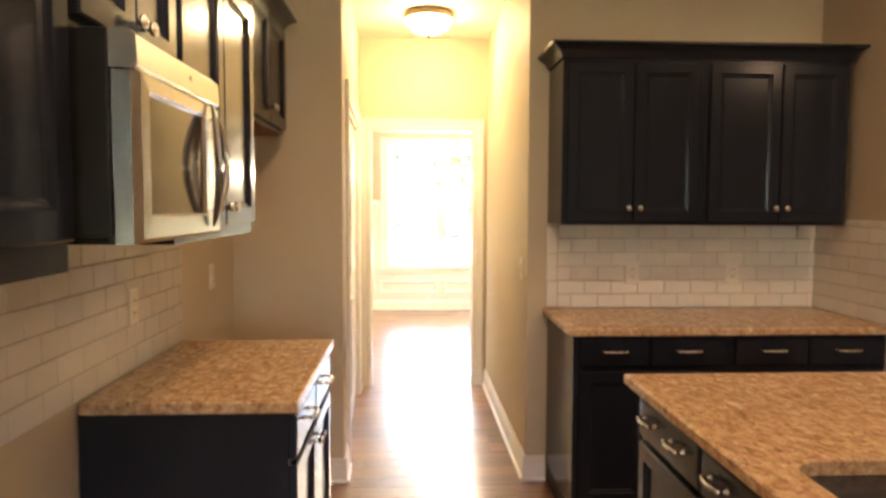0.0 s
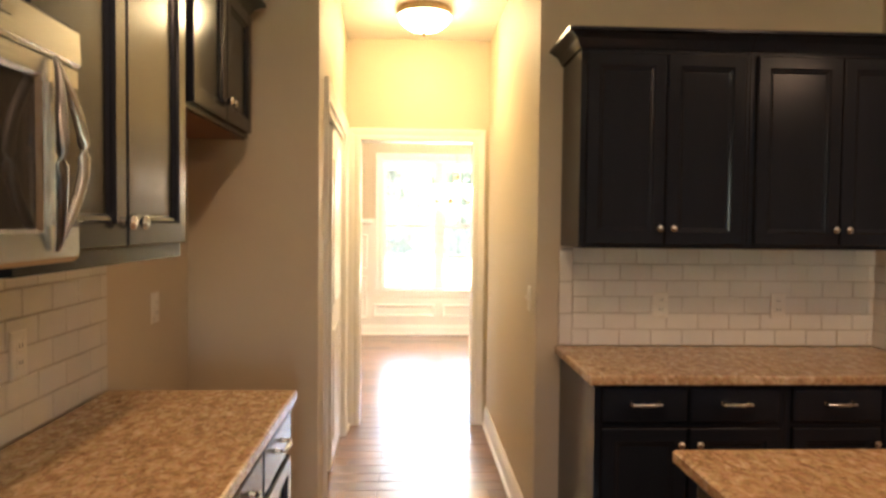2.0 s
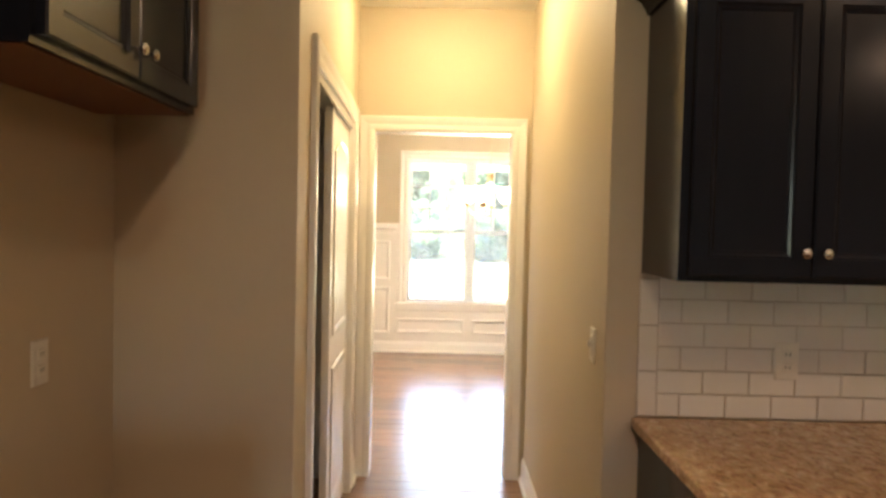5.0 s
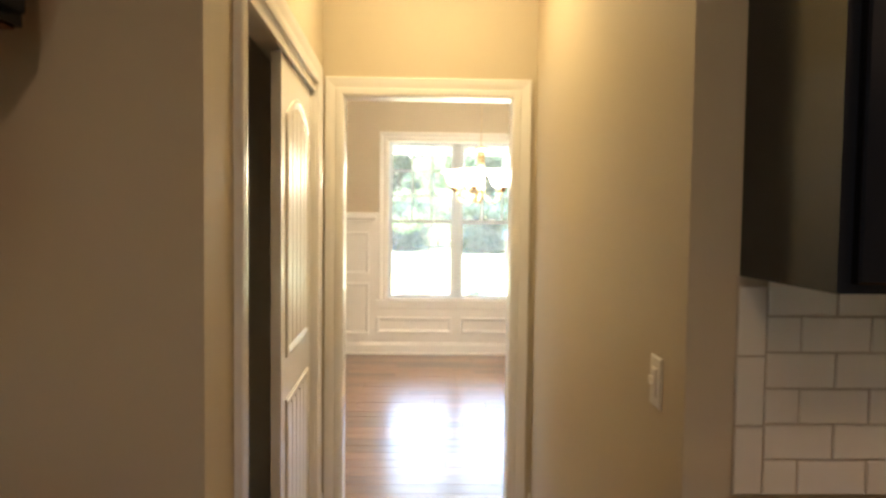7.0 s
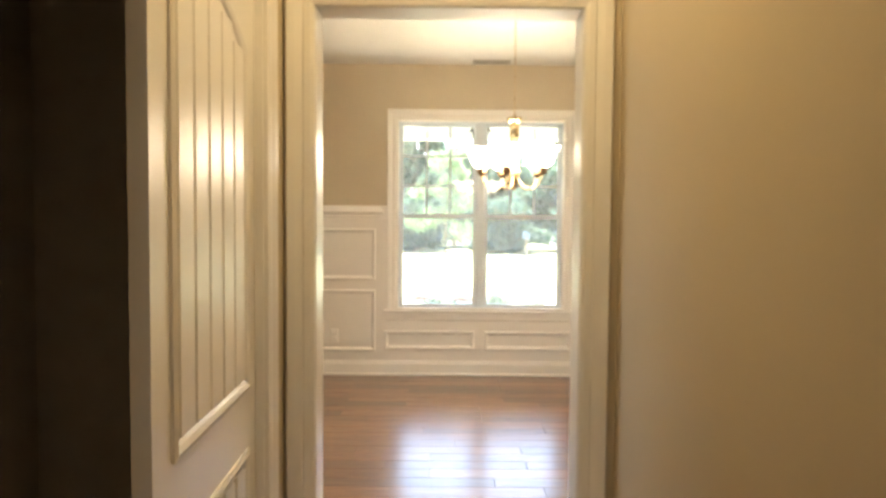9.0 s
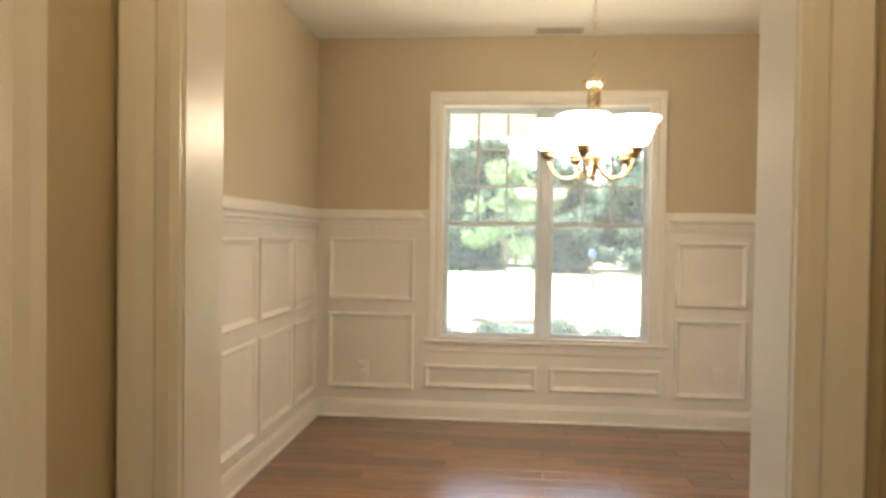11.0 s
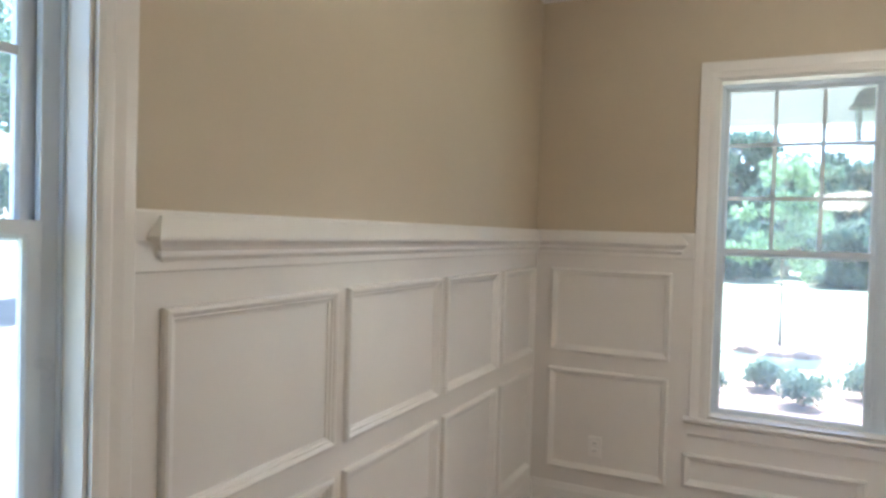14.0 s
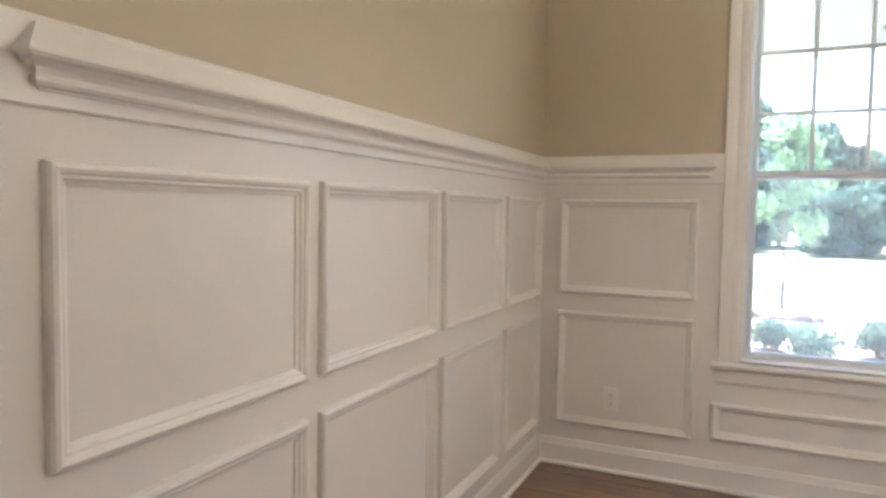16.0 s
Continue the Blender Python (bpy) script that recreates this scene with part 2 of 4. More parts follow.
def structure(name, bm, material, label=""):
    return tagged(finish(name, bm, material), label, "", "", "structure")


def box(bm, x0, x1, y0, y1, z0, z1, bevel=0.0, segments=2):
    sub = bmesh.new() if bevel else bm
    made = bmesh.ops.create_cube(sub, size=1.0)
    for v in made["verts"]:
        v.co = Vector(((x0 + x1) / 2 + v.co.x * (x1 - x0), (y0 + y1) / 2 + v.co.y * (y1 - y0), (z0 + z1) / 2 + v.co.z * (z1 - z0)))
    if bevel:
        bmesh.ops.bevel(sub, geom=sub.edges[:], offset=bevel, segments=segments, affect="EDGES", profile=0.5)
        merge(bm, sub)
    return bm


def merge(bm, sub):
    table = {v: bm.verts.new(v.co) for v in sub.verts}
    for f in sub.faces:
        bm.faces.new([table[v] for v in f.verts])
    sub.free()


def abox(*args, **more):
    return box(bmesh.new(), *args, **more)


def north(y):
    """A wall that faces south at that y: along, up and out of the wall, to the world."""
    return lambda a, b, n: Vector((a, y - n, b))


def south(y):
    return lambda a, b, n: Vector((a, y + n, b))


def west(x):
    return lambda a, b, n: Vector((x + n, a, b))


def east(x):
    return lambda a, b, n: Vector((x - n, a, b))


def strip(bm, rows, closed):
    """Faces between rows of points."""
    made = [[bm.verts.new(p) for p in row] for row in rows]
    for r, s in zip(made, made[1:]):
        n = len(r)
        for i in range(n if closed else n - 1):
            j = (i + 1) % n
            bm.faces.new((r[i], r[j], s[j], s[i]))
    return made


def ring(bm, put, a0, a1, b0, b1, prof, fill=False):
    """A mitred frame along a rectangle; prof: rows of (inset, proud). fill: close the middle."""
    rows = [[put(a0 + i, b0 + i, n), put(a1 - i, b0 + i, n), put(a1 - i, b1 - i, n), put(a0 + i, b1 - i, n)] for i, n in prof]
    made = strip(bm, rows, True)
    if fill:
        bm.faces.new(made[-1])
    return bm


def casing(bm, put, a0, a1, b0, b1, prof):
    """A mitred casing up, over and down an opening; prof: rows of (outset, proud)."""
    rows = [[put(a0 - o, b0, n), put(a0 - o, b1 + o, n), put(a1 + o, b1 + o, n), put(a1 + o, b0, n)] for o, n in prof]
    made = strip(bm, rows, False)
    for k in (0, 3):
        bm.faces.new([r[k] for r in made])
    return bm


def bar(bm, put, a0, a1, prof):
    """A straight moulding from a0 to a1; prof: rows of (up, proud)."""
    made = strip(bm, [[put(a0, b, n), put(a1, b, n)] for b, n in prof], False)
    for k in (0, 1):
        bm.faces.new([r[k] for r in made])
    return bm


def lathe(bm, centre, prof, turns=24):
    """Turned about the upright through centre; prof: rows of (radius, height)."""
    rows = []
    for r, z in prof:
        r = max(r, 0.0004)
        rows.append([Vector((centre[0] + r * math.cos(k * math.tau / turns), centre[1] + r * math.sin(k * math.tau / turns), centre[2] + z)) for k in range(turns)])
    strip(bm, rows, True)
    return bm


def turned(bm, origin, way, prof, turns=14):
    """Turned about the axis from origin along way; prof: rows of (radius, distance)."""
    q = Vector(way).to_track_quat("Z", "Y")
    rows = []
    for r, d in prof:
        r = max(r, 0.0003)
        rows.append([Vector(origin) + q @ Vector((r * math.cos(k * math.tau / turns), r * math.sin(k * math.tau / turns), d)) for k in range(turns)])
    strip(bm, rows, True)
    return bm


def tube(bm, points, radius, turns=8):
    pts = [Vector(p) for p in points]
    rows = []
    for i, p in enumerate(pts):
        d = (pts[min(i + 1, len(pts) - 1)] - pts[max(i - 1, 0)]).normalized()
        q = d.to_track_quat("Z", "Y")
        r = radius[i] if isinstance(radius, (list, tuple)) else radius
        rows.append([p + q @ Vector((r * math.cos(k * math.tau / turns), r * math.sin(k * math.tau / turns), 0)) for k in range(turns)])
    made = strip(bm, rows, True)
    bm.faces.new(made[0])
    bm.faces.new(made[-1])
    return bm


def strip_box(put, a0, a1, b0, b1, n0, n1):
    bm = bmesh.new()
    lo = [bm.verts.new(put(a, b, n0)) for a, b in ((a0, b0), (a1, b0), (a1, b1), (a0, b1))]
    hi = [bm.verts.new(put(a, b, n1)) for a, b in ((a0, b0), (a1, b0), (a1, b1), (a0, b1))]
    bm.faces.new(lo), bm.faces.new(hi)
    for i in range(4):
        j = (i + 1) % 4
        bm.faces.new((lo[i], lo[j], hi[j], hi[i]))
    return bm


def wall_with_openings(name, put, a0, a1, height, thick, openings, material, label):
    """A wall of real thickness, pierced by openings (a0, a1, b0, b1); it lies behind its face."""
    bm = bmesh.new()
    cuts_a = sorted({a0, a1, *[v for o in openings for v in o[:2]]})
    cuts_b = sorted({0.0, height, *[v for o in openings for v in o[2:]]})

    def open_at(a, b):
        return any(o[0] < a < o[1] and o[2] < b < o[3] for o in openings)

    solid = [[not open_at((p + q) / 2, (r + s) / 2) for r, s in zip(cuts_b, cuts_b[1:])] for p, q in zip(cuts_a, cuts_a[1:])]
    na, nb = len(cuts_a) - 1, len(cuts_b) - 1
    grid = {}

    def vert(i, j, k):
        if (i, j, k) not in grid:
            grid[i, j, k] = bm.verts.new(put(cuts_a[i], cuts_b[j], -thick * k))
        return grid[i, j, k]

    for i in range(na):
        for j in range(nb):
            if not solid[i][j]:
                continue
            for k in (0, 1):
                bm.faces.new((vert(i, j, k), vert(i + 1, j, k), vert(i + 1, j + 1, k), vert(i, j + 1, k)))
            for di, dj, e in ((-1, 0, ((i, j), (i, j + 1))), (1, 0, ((i + 1, j), (i + 1, j + 1))), (0, -1, ((i, j), (i + 1, j))), (0, 1, ((i, j + 1), (i + 1, j + 1)))):
                p, q = i + di, j + dj
                if not (0 <= p < na and 0 <= q < nb and solid[p][q]):
                    bm.faces.new((vert(*e[0], 0), vert(*e[1], 0), vert(*e[1], 1), vert(*e[0], 1)))
    return structure(name, bm, material, label)


CASE = [(0.0, 0.0), (0.0, 0.012), (0.012, 0.016), (0.030, 0.016), (0.036, 0.013), (0.058, 0.019), (0.080, 0.022), (0.085, 0.018), (0.085, 0.0)]
BASE = [(0.0, 0.0), (0.0, 0.026), (0.006, 0.030), (0.014, 0.028), (0.020, 0.016), (0.098, 0.015), (0.106, 0.012), (0.118, 0.009), (0.130, 0.006), (0.130, 0.0)]
RAIL = [(1.397, 0.010), (1.399, 0.016), (1.403, 0.018), (1.405, 0.025), (1.411, 0.029), (1.418, 0.028), (1.421, 0.025), (1.430, 0.030), (1.437, 0.039), (1.441, 0.049), (1.446, 0.054), (1.452, 0.053), (1.488, 0.026), (1.495, 0.022), (1.498, 0.010)]
RAIL_BOARD = [(1.376, 0.0), (1.376, 0.011), (1.379, 0.014), (1.502, 0.014), (1.507, 0.010), (1.507, 0.0)]
BEAD = [(0.0, 0.0), (0.0, 0.012), (0.003, 0.019), (0.010, 0.022), (0.017, 0.018), (0.020, 0.013), (0.025, 0.013), (0.029, 0.007), (0.036, 0.004), (0.036, 0.0)]
H = 2.745

# ---- structure: kitchen and hall ----
HALL_L, HALL_R, FAR = -0.226, 0.724, 5.766
WEST, EAST, FRONT = -0.78, 2.25, 3.85
D_WEST, D_EAST, D_NEAR, D_FAR = -1.115, 2.0, 5.886, 9.75
OPEN_L, OPEN_R, OPEN_H = -0.190, 0.613, 2.031
SHUT0, SHUT1, SHUT_H = 4.165, 5.50, 2.035


def hall_west(a, b, n):
    """The hall's closet wall, which runs a little out of square."""
    return Vector((HALL_L - 0.0305 * (a - FRONT) + n, a, b))


wall_with_openings("wall_kitchen_west", west(WEST), -4.5, FRONT, H, 0.12, [], PAINT, "tan painted kitchen wall")
wall_with_openings("wall_kitchen_north", north(FRONT), WEST - 0.12, 4.6, H, 0.12, [(HALL_L, HALL_R, -1.0, 9.0)], PAINT, "tan painted kitchen wall with the hall opening")
wall_with_openings("wall_kitchen_return", east(EAST), 3.0, FRONT, H, 0.12, [], PAINT, "tan painted return wall beside the counter")
wall_with_openings("wall_living_east", east(4.6), -4.5, FRONT, H, 0.12, [], PAINT, "tan painted living room wall")
# the south opening is added, out of view, to let in low daylight
wall_with_openings("wall_living_south", south(-4.5), WEST - 0.12, 4.72, H, 0.16, [(0.1, 1.4, 0.5, 2.2)], PAINT, "tan painted living room wall")
wall_with_openings("wall_hall_west", hall_west, FRONT + 0.12, FAR, H, 0.11, [(SHUT0, SHUT1, -1.0, SHUT_H)], PAINT, "tan painted hall wall with the closet opening")
wall_with_openings("wall_hall_east", east(HALL_R), FRONT + 0.12, FAR, H, 0.11, [], PAINT, "tan painted hall wall")
wall_with_openings("wall_dining_south", north(FAR), D_WEST - 0.15, D_EAST + 0.15, H, D_NEAR - FAR, [(OPEN_L, OPEN_R, -1.0, OPEN_H)], PAINT, "tan painted wall with the cased opening")
structure("ceiling", abox(D_WEST - 0.4, 5.0, -4.9, D_FAR + 0.3, H, H + 0.2), CEILING, "off-white textured ceiling")

# closet behind the hall wall
bm = bmesh.new()
box(bm, -1.0, HALL_L - 0.116, 3.975, 4.03, 0, H)
box(bm, -1.06, -1.0, 3.975, FAR, 0, H)
box(bm, -1.0, HALL_L - 0.17, FAR - 0.06, FAR - 0.002, 0, H)
structure("wall_closet", bm, DARK, "unlit closet walls")

# casings and baseboards
bm = bmesh.new()
casing(bm, north(FAR), OPEN_L, OPEN_R, 0.0, OPEN_H, CASE)
structure("trim_doorway_hall", bm, TRIM, "cream-white casing round the dining doorway")
bm = bmesh.new()
casing(bm, south(D_NEAR), OPEN_L, OPEN_R, 0.0, OPEN_H, CASE)
structure("trim_doorway_dining", bm, TRIM, "white casing round the dining doorway")
bm = bmesh.new()
box(bm, OPEN_L, OPEN_L + 0.003, FAR, D_NEAR, 0, OPEN_H)
box(bm, OPEN_R - 0.003, OPEN_R, FAR, D_NEAR, 0, OPEN_H)
box(bm, OPEN_L + 0.003, OPEN_R - 0.003, FAR, D_NEAR, OPEN_H - 0.003, OPEN_H)
structure("trim_doorway_jamb", bm, TRIM, "glossy white door jamb")
bm = bmesh.new()
casing(bm, hall_west, SHUT0, SHUT1, 0.0, SHUT_H, CASE)
structure("trim_closet_casing", bm, TRIM, "cream-white casing round the closet")
bm = bmesh.new()
for a0, a1, b0, b1, n0, n1 in ((SHUT0, SHUT0 + 0.004, 0, SHUT_H, -0.11, 0.0), (SHUT1 - 0.004, SHUT1, 0, SHUT_H, -0.11, 0.0),
                               (SHUT0 + 0.004, SHUT1 - 0.004, SHUT_H - 0.004, SHUT_H, -0.11, 0.0), (SHUT0 + 0.004, SHUT1 - 0.004, SHUT_H - 0.034, SHUT_H - 0.004, -0.016, -0.003)):
    merge(bm, strip_box(hall_west, a0, a1, b0, b1, n0, n1))
structure("trim_closet_jamb", bm, TRIM, "white closet jamb with the sliding track cover")


def baseboard(name, put, a0, a1):
    structure(name, bar(bmesh.new(), put, a0, a1, BASE), TRIM, "white baseboard with shoe moulding")


baseboard("baseboard_kitchen_left", north(FRONT), -0.78, HALL_L + 0.015)
baseboard("baseboard_kitchen_right", north(FRONT), HALL_R - 0.015, 0.826)
baseboard("baseboard_niche", west(WEST), 3.05, FRONT)
baseboard("baseboard_hall_right", east(HALL_R), FRONT - 0.015, FAR)
baseboard("baseboard_hall_left", hall_west, FRONT - 0.015, SHUT0 - 0.086)
baseboard("baseboard_hall_corner", hall_west, SHUT1 + 0.086, FAR)

# ---- structure: dining room ----
WIN_A0, WIN_A1, WIN_B0, WIN_B1 = -0.203, 1.285, 0.590, 2.270
SIDE_A0, SIDE_A1, SIDE_B0, SIDE_B1 = 6.16, 6.990, 0.471, 2.477
wall_with_openings("wall_dining_north", north(D_FAR), D_WEST - 0.15, D_EAST + 0.15, H, 0.16, [(WIN_A0, WIN_A1, WIN_B0, WIN_B1)], PAINT, "tan painted dining wall with the twin window")
wall_with_openings("wall_dining_west", west(D_WEST), D_NEAR, D_FAR, H, 0.16, [(SIDE_A0, SIDE_A1, SIDE_B0, SIDE_B1)], PAINT, "tan painted dining wall with the side window")
wall_with_openings("wall_dining_east", east(D_EAST), D_NEAR, D_FAR, H, 0.15, [], PAINT, "tan painted dining wall")


def wainscot(name, put, spans, panels, holes=()):
    """White panelling up to the chair rail, with mitred picture-frame mouldings."""
    bm = bmesh.new()
    for a0, a1, top in spans:
        made = strip(bm, [[put(a0, b, n), put(a1, b, n)] for b, n in ((0.0, 0.0), (0.0, 0.006), (top, 0.006), (top, 0.0))], False)
        for k in (0, 1):
            bm.faces.new([r[k] for r in made])
    ob = tagged(finish(name, bm, PANEL), "white painted wainscot with picture-frame panels", "", "", "structure")
    for a0, a1, b0, b1 in panels:
        bm = bmesh.new()
        ring(bm, lambda a, b, n: put(a, b, n + 0.006), a0, a1, b0, b1, BEAD)
        part("panel", bm, TRIM, ob)
    return ob


UP, LOW = (0.832, 1.300), (0.200, 0.742)
UP_N, LOW_N = (0.852, 1.302), (0.215, 0.762)
wp = [(7.152, 7.792), (7.850, 8.497), (8.556, 9.128), (9.200, 9.688)]
wainscot("trim_wainscot_west", west(D_WEST), [(D_NEAR, SIDE_A0 - 0.086, 1.40), (SIDE_A0 - 0.086, SIDE_A1 + 0.086, 0.36), (SIDE_A1 + 0.086, D_FAR - 0.007, 1.40)], [(a, b, *z) for a, b in wp for z in (UP, LOW)])
wainscot("trim_wainscot_north", north(D_FAR), [(D_WEST, WIN_A0 - 0.086, 1.40), (WIN_A0 - 0.086, WIN_A1 + 0.086, 0.50), (WIN_A1 + 0.086, D_EAST, 1.40)],
         [(-1.016, -0.388, *UP_N), (-1.016, -0.388, *LOW_N), (1.448, 1.930, *UP_N), (1.448, 1.930, *LOW_N), (-0.305, 0.490, 0.232, 0.398), (0.586, 1.352, 0.232, 0.398)])
ep = [(9.688 - k * 0.70 - 0.64, 9.688 - k * 0.70) for k in range(5)]
wainscot("trim_wainscot_east", east(D_EAST), [(D_NEAR, D_FAR - 0.007, 1.40)], [(a, b, *z) for a, b in ep for z in (UP_N, LOW_N)])


def chair_rail(name, put, a0, a1, free0=False, free1=False):
    """A flat backing board with a crown-shaped rail on it; free ends return to the board in profile."""
    ob = structure(name, bar(bmesh.new(), put, a0, a1, RAIL_BOARD), TRIM, "white stepped chair rail moulding")
    bm = bmesh.new()
    rows = []
    for b, n in RAIL:
        row = []
        back = 0.054 - n
        if free0:
            row.append(put(a0 + 0.030 + back, b, 0.010))
        row.append(put(a0 + (0.030 + back if free0 else 0.0), b, n))
        row.append(put(a1 - (0.030 + back if free1 else 0.0), b, n))
        if free1:
            row.append(put(a1 - 0.030 - back, b, 0.010))
        rows.append(row)
    made = strip(bm, rows, False)
    for k in (0, -1):
        bm.faces.new([r[k] for r in made])
    part("moulding", bm, TRIM, ob)


chair_rail("trim_rail_west", west(D_WEST), SIDE_A1 + 0.085, D_FAR - 0.001, True)
chair_rail("trim_rail_north_left", north(D_FAR), D_WEST + 0.001, WIN_A0 - 0.085, False, True)
chair_rail("trim_rail_north_right", north(D_FAR), WIN_A1 + 0.085, D_EAST - 0.001, True)
chair_rail("trim_rail_east", east(D_EAST), D_NEAR, D_FAR - 0.001)
baseboard("baseboard_dining_west", west(D_WEST + 0.006), D_NEAR, D_FAR - 0.007)
baseboard("baseboard_dining_north", north(D_FAR - 0.006), D_WEST + 0.007, D_EAST - 0.007)
baseboard("baseboard_dining_east", east(D_EAST - 0.006), D_NEAR, D_FAR - 0.007)


def window(name, put, a0, a1, b0, b1, units, label, deep=0.150, track=0.0, stile=0.029, near=0.0):
    """A double-hung window of one or two units: casing, stool, apron, jamb liners, sashes with panes and grilles."""
    w = tagged(new(name), label, "", "", "structure")
    part("casing", casing(bmesh.new(), put, a0, a1, b0 - 0.015, b1, CASE), TRIM, w)
    bm = bmesh.new()
    prof = [(b0 - 0.030, -deep), (b0 - 0.030, 0.034), (b0 - 0.024, 0.040), (b0 - 0.014, 0.040), (b0 - 0.006, 0.034), (b0 - 0.006, -deep)]
    bar(bm, put, a0 - 0.108, a1 + 0.108, [(b, max(n, 0.0)) for b, n in prof])
    bar(bm, put, a0 + 0.001, a1 - 0.001, [(b, min(n, 0.0)) for b, n in prof])
    part("window_sill", bm, TRIM, w)
    part("apron", bar(bmesh.new(), put, a0 - 0.085, a1 + 0.085, [(b0 - 0.105, 0.0), (b0 - 0.105, 0.010), (b0 - 0.090, 0.016), (b0 - 0.045, 0.018), (b0 - 0.030, 0.014), (b0 - 0.030, 0.0)]), TRIM, w)
    jamb = bmesh.new()
    ring(jamb, put, a0 + 0.001, a1 - 0.001, b0 - 0.005, b1 - 0.001, [(0.0, 0.0), (0.010, 0.0), (0.010, -deep), (0.0, -deep)])
    part("jamb", jamb, TRIM, w)
    mull = 0.050
    width = (a1 - a0 - 0.02 - mull * (units - 1)) / units
    mid = b0 + (b1 - b0) * 0.492
    if units == 2:
        m0 = a0 + 0.01 + width
        bm = bmesh.new()
        for lo, hi, n0, n1 in ((m0, m0 + mull, -deep, -0.100), (m0 + 0.010, m0 + mull - 0.010, -0.100, -0.094)):
            made = strip(bm, [[put(lo, b0, n0), put(lo, b1 - 0.011, n0)], [put(lo, b0, n1), put(lo, b1 - 0.011, n1)], [put(hi, b0, n1), put(hi, b1 - 0.011, n1)], [put(hi, b0, n0), put(hi, b1 - 0.011, n0)]], False)
        part("mullion", bm, VINYL, w)
    for u in range(units):
        s0 = a0 + 0.012 + u * (width + mull)
        s1 = s0 + width - 0.004
        frame_bm = bmesh.new()
        ring(frame_bm, put, s0, s1, b0 - 0.004, b1 - 0.012, [(0.0, -deep + 0.002), (0.0, near - 0.090), (0.006, near - 0.090), (0.006, near - 0.100), (0.012 + track, near - 0.106), (0.012 + track, near - 0.122), (0.008 + track, near - 0.122), (0.008 + track, -deep + 0.002)])
        part("window_frame", frame_bm, VINYL, w)
        for tag, z0, z1, n in (("lower_sash", b0 + 0.004, mid + 0.020, near - 0.104), ("upper_sash", mid - 0.020, b1 - 0.018, near - 0.128)):
            sash = ring(bmesh.new(), put, s0 + 0.009 + track, s1 - 0.009 - track, z0, z1, [(0.0, n - 0.022), (0.0, n), (stile - 0.006, n), (stile, n - 0.006), (stile, n - 0.022)])
            sash = part(tag, sash, VINYL, w)
            g0, g1, h0, h1 = s0 + 0.007 + track + stile, s1 - 0.007 - track - stile, z0 + stile - 0.002, z1 - stile + 0.002
            bm = bmesh.new()
            bm.faces.new([bm.verts.new(put(*c, n - 0.012)) for c in ((g0, h0), (g1, h0), (g1, h1), (g0, h1))])
            pane = part("pane", bm, GLASS, sash)
            pane.visible_shadow = False
            if tag == "upper_sash":
                for k in (1, 2):
                    a, b = g0 + (g1 - g0) * k / 3, h0 + (h1 - h0) * k / 3
                    bm = strip_box(put, a - 0.009, a + 0.009, h0, h1, n - 0.010, n - 0.003)
                    part("grille_bar", bm, VINYL, sash)
                    bm = strip_box(put, g0, g1, b - 0.009, b + 0.009, n - 0.011, n - 0.004)
                    part("grille_bar", bm, VINYL, sash)
            else:
                c = (s0 + s1) / 2
                part("sash_lock", strip_box(put, c - 0.030, c + 0.030, mid + 0.020, mid + 0.032, n - 0.02, n - 0.002), VINYL, sash)
    return w


window("window_1", north(D_FAR), WIN_A0, WIN_A1, WIN_B0, WIN_B1, 2, "white twin double-hung window with grilles in the upper sashes")
# window_3 is never in view; added as a daylight source for the kitchen
window("window_3", south(-4.5), 0.1, 1.4, 0.5, 2.2, 1, "unseen white double-hung window, added to let daylight into the kitchen")
window("window_2", west(D_WEST), SIDE_A0, SIDE_A1, SIDE_B0, SIDE_B1, 1, "white double-hung side window", 0.150, 0.026, 0.033, 0.030)

# ---- kitchen cabinets ----
DOOR = [(0.0, 0.0), (0.0, 0.016), (0.004, 0.020), (0.048, 0.020), (0.053, 0.014), (0.060, 0.012), (0.066, 0.007)]
DRAWER = [(0.0, 0.0), (0.0, 0.014), (0.005, 0.019), (0.014, 0.020)]


def knob(parent, put, a, b, n):
    o, w = put(a, b, n), put(a, b, n + 1) - put(a, b, n)
    part("knob", turned(bmesh.new(), o, w, [(0.006, 0), (0.0065, 0.002), (0.0045, 0.008), (0.005, 0.013), (0.012, 0.017), (0.0145, 0.022), (0.013, 0.027), (0.006, 0.030), (0, 0.0305)]), NICKEL, parent, "round satin nickel knob", True)


def pull(parent, put, a, b, n, half=0.048):
    bm = bmesh.new()
    w = put(a, b, n + 1) - put(a, b, n)
    for s in (-1, 1):
        turned(bm, put(a + s * half, b, n), w, [(0.009, 0), (0.009, 0.003), (0.005, 0.006), (0.005, 0.020), (0.008, 0.024), (0.004, 0.028), (0, 0.029)], 10)
    pts = [put(a + half * 1.16 * k / 6, b, n + 0.021 + 0.008 * (1 - (k / 6) ** 2)) for k in range(-6, 7)]
    tube(bm, pts, [0.0035 + 0.003 * (1 - (k / 6) ** 2) + (0.0025 if abs(k) == 2 else 0) for k in range(-6, 7)], 8)
    part("pull", bm, NICKEL, parent, "curved satin nickel pull", True)


def door_leaf(parent, put, a0, a1, b0, b1, name="door", prof=DOOR):
    return part(name, ring(bmesh.new(), put, a0, a1, b0, b1, prof, True), ESPRESSO, parent)


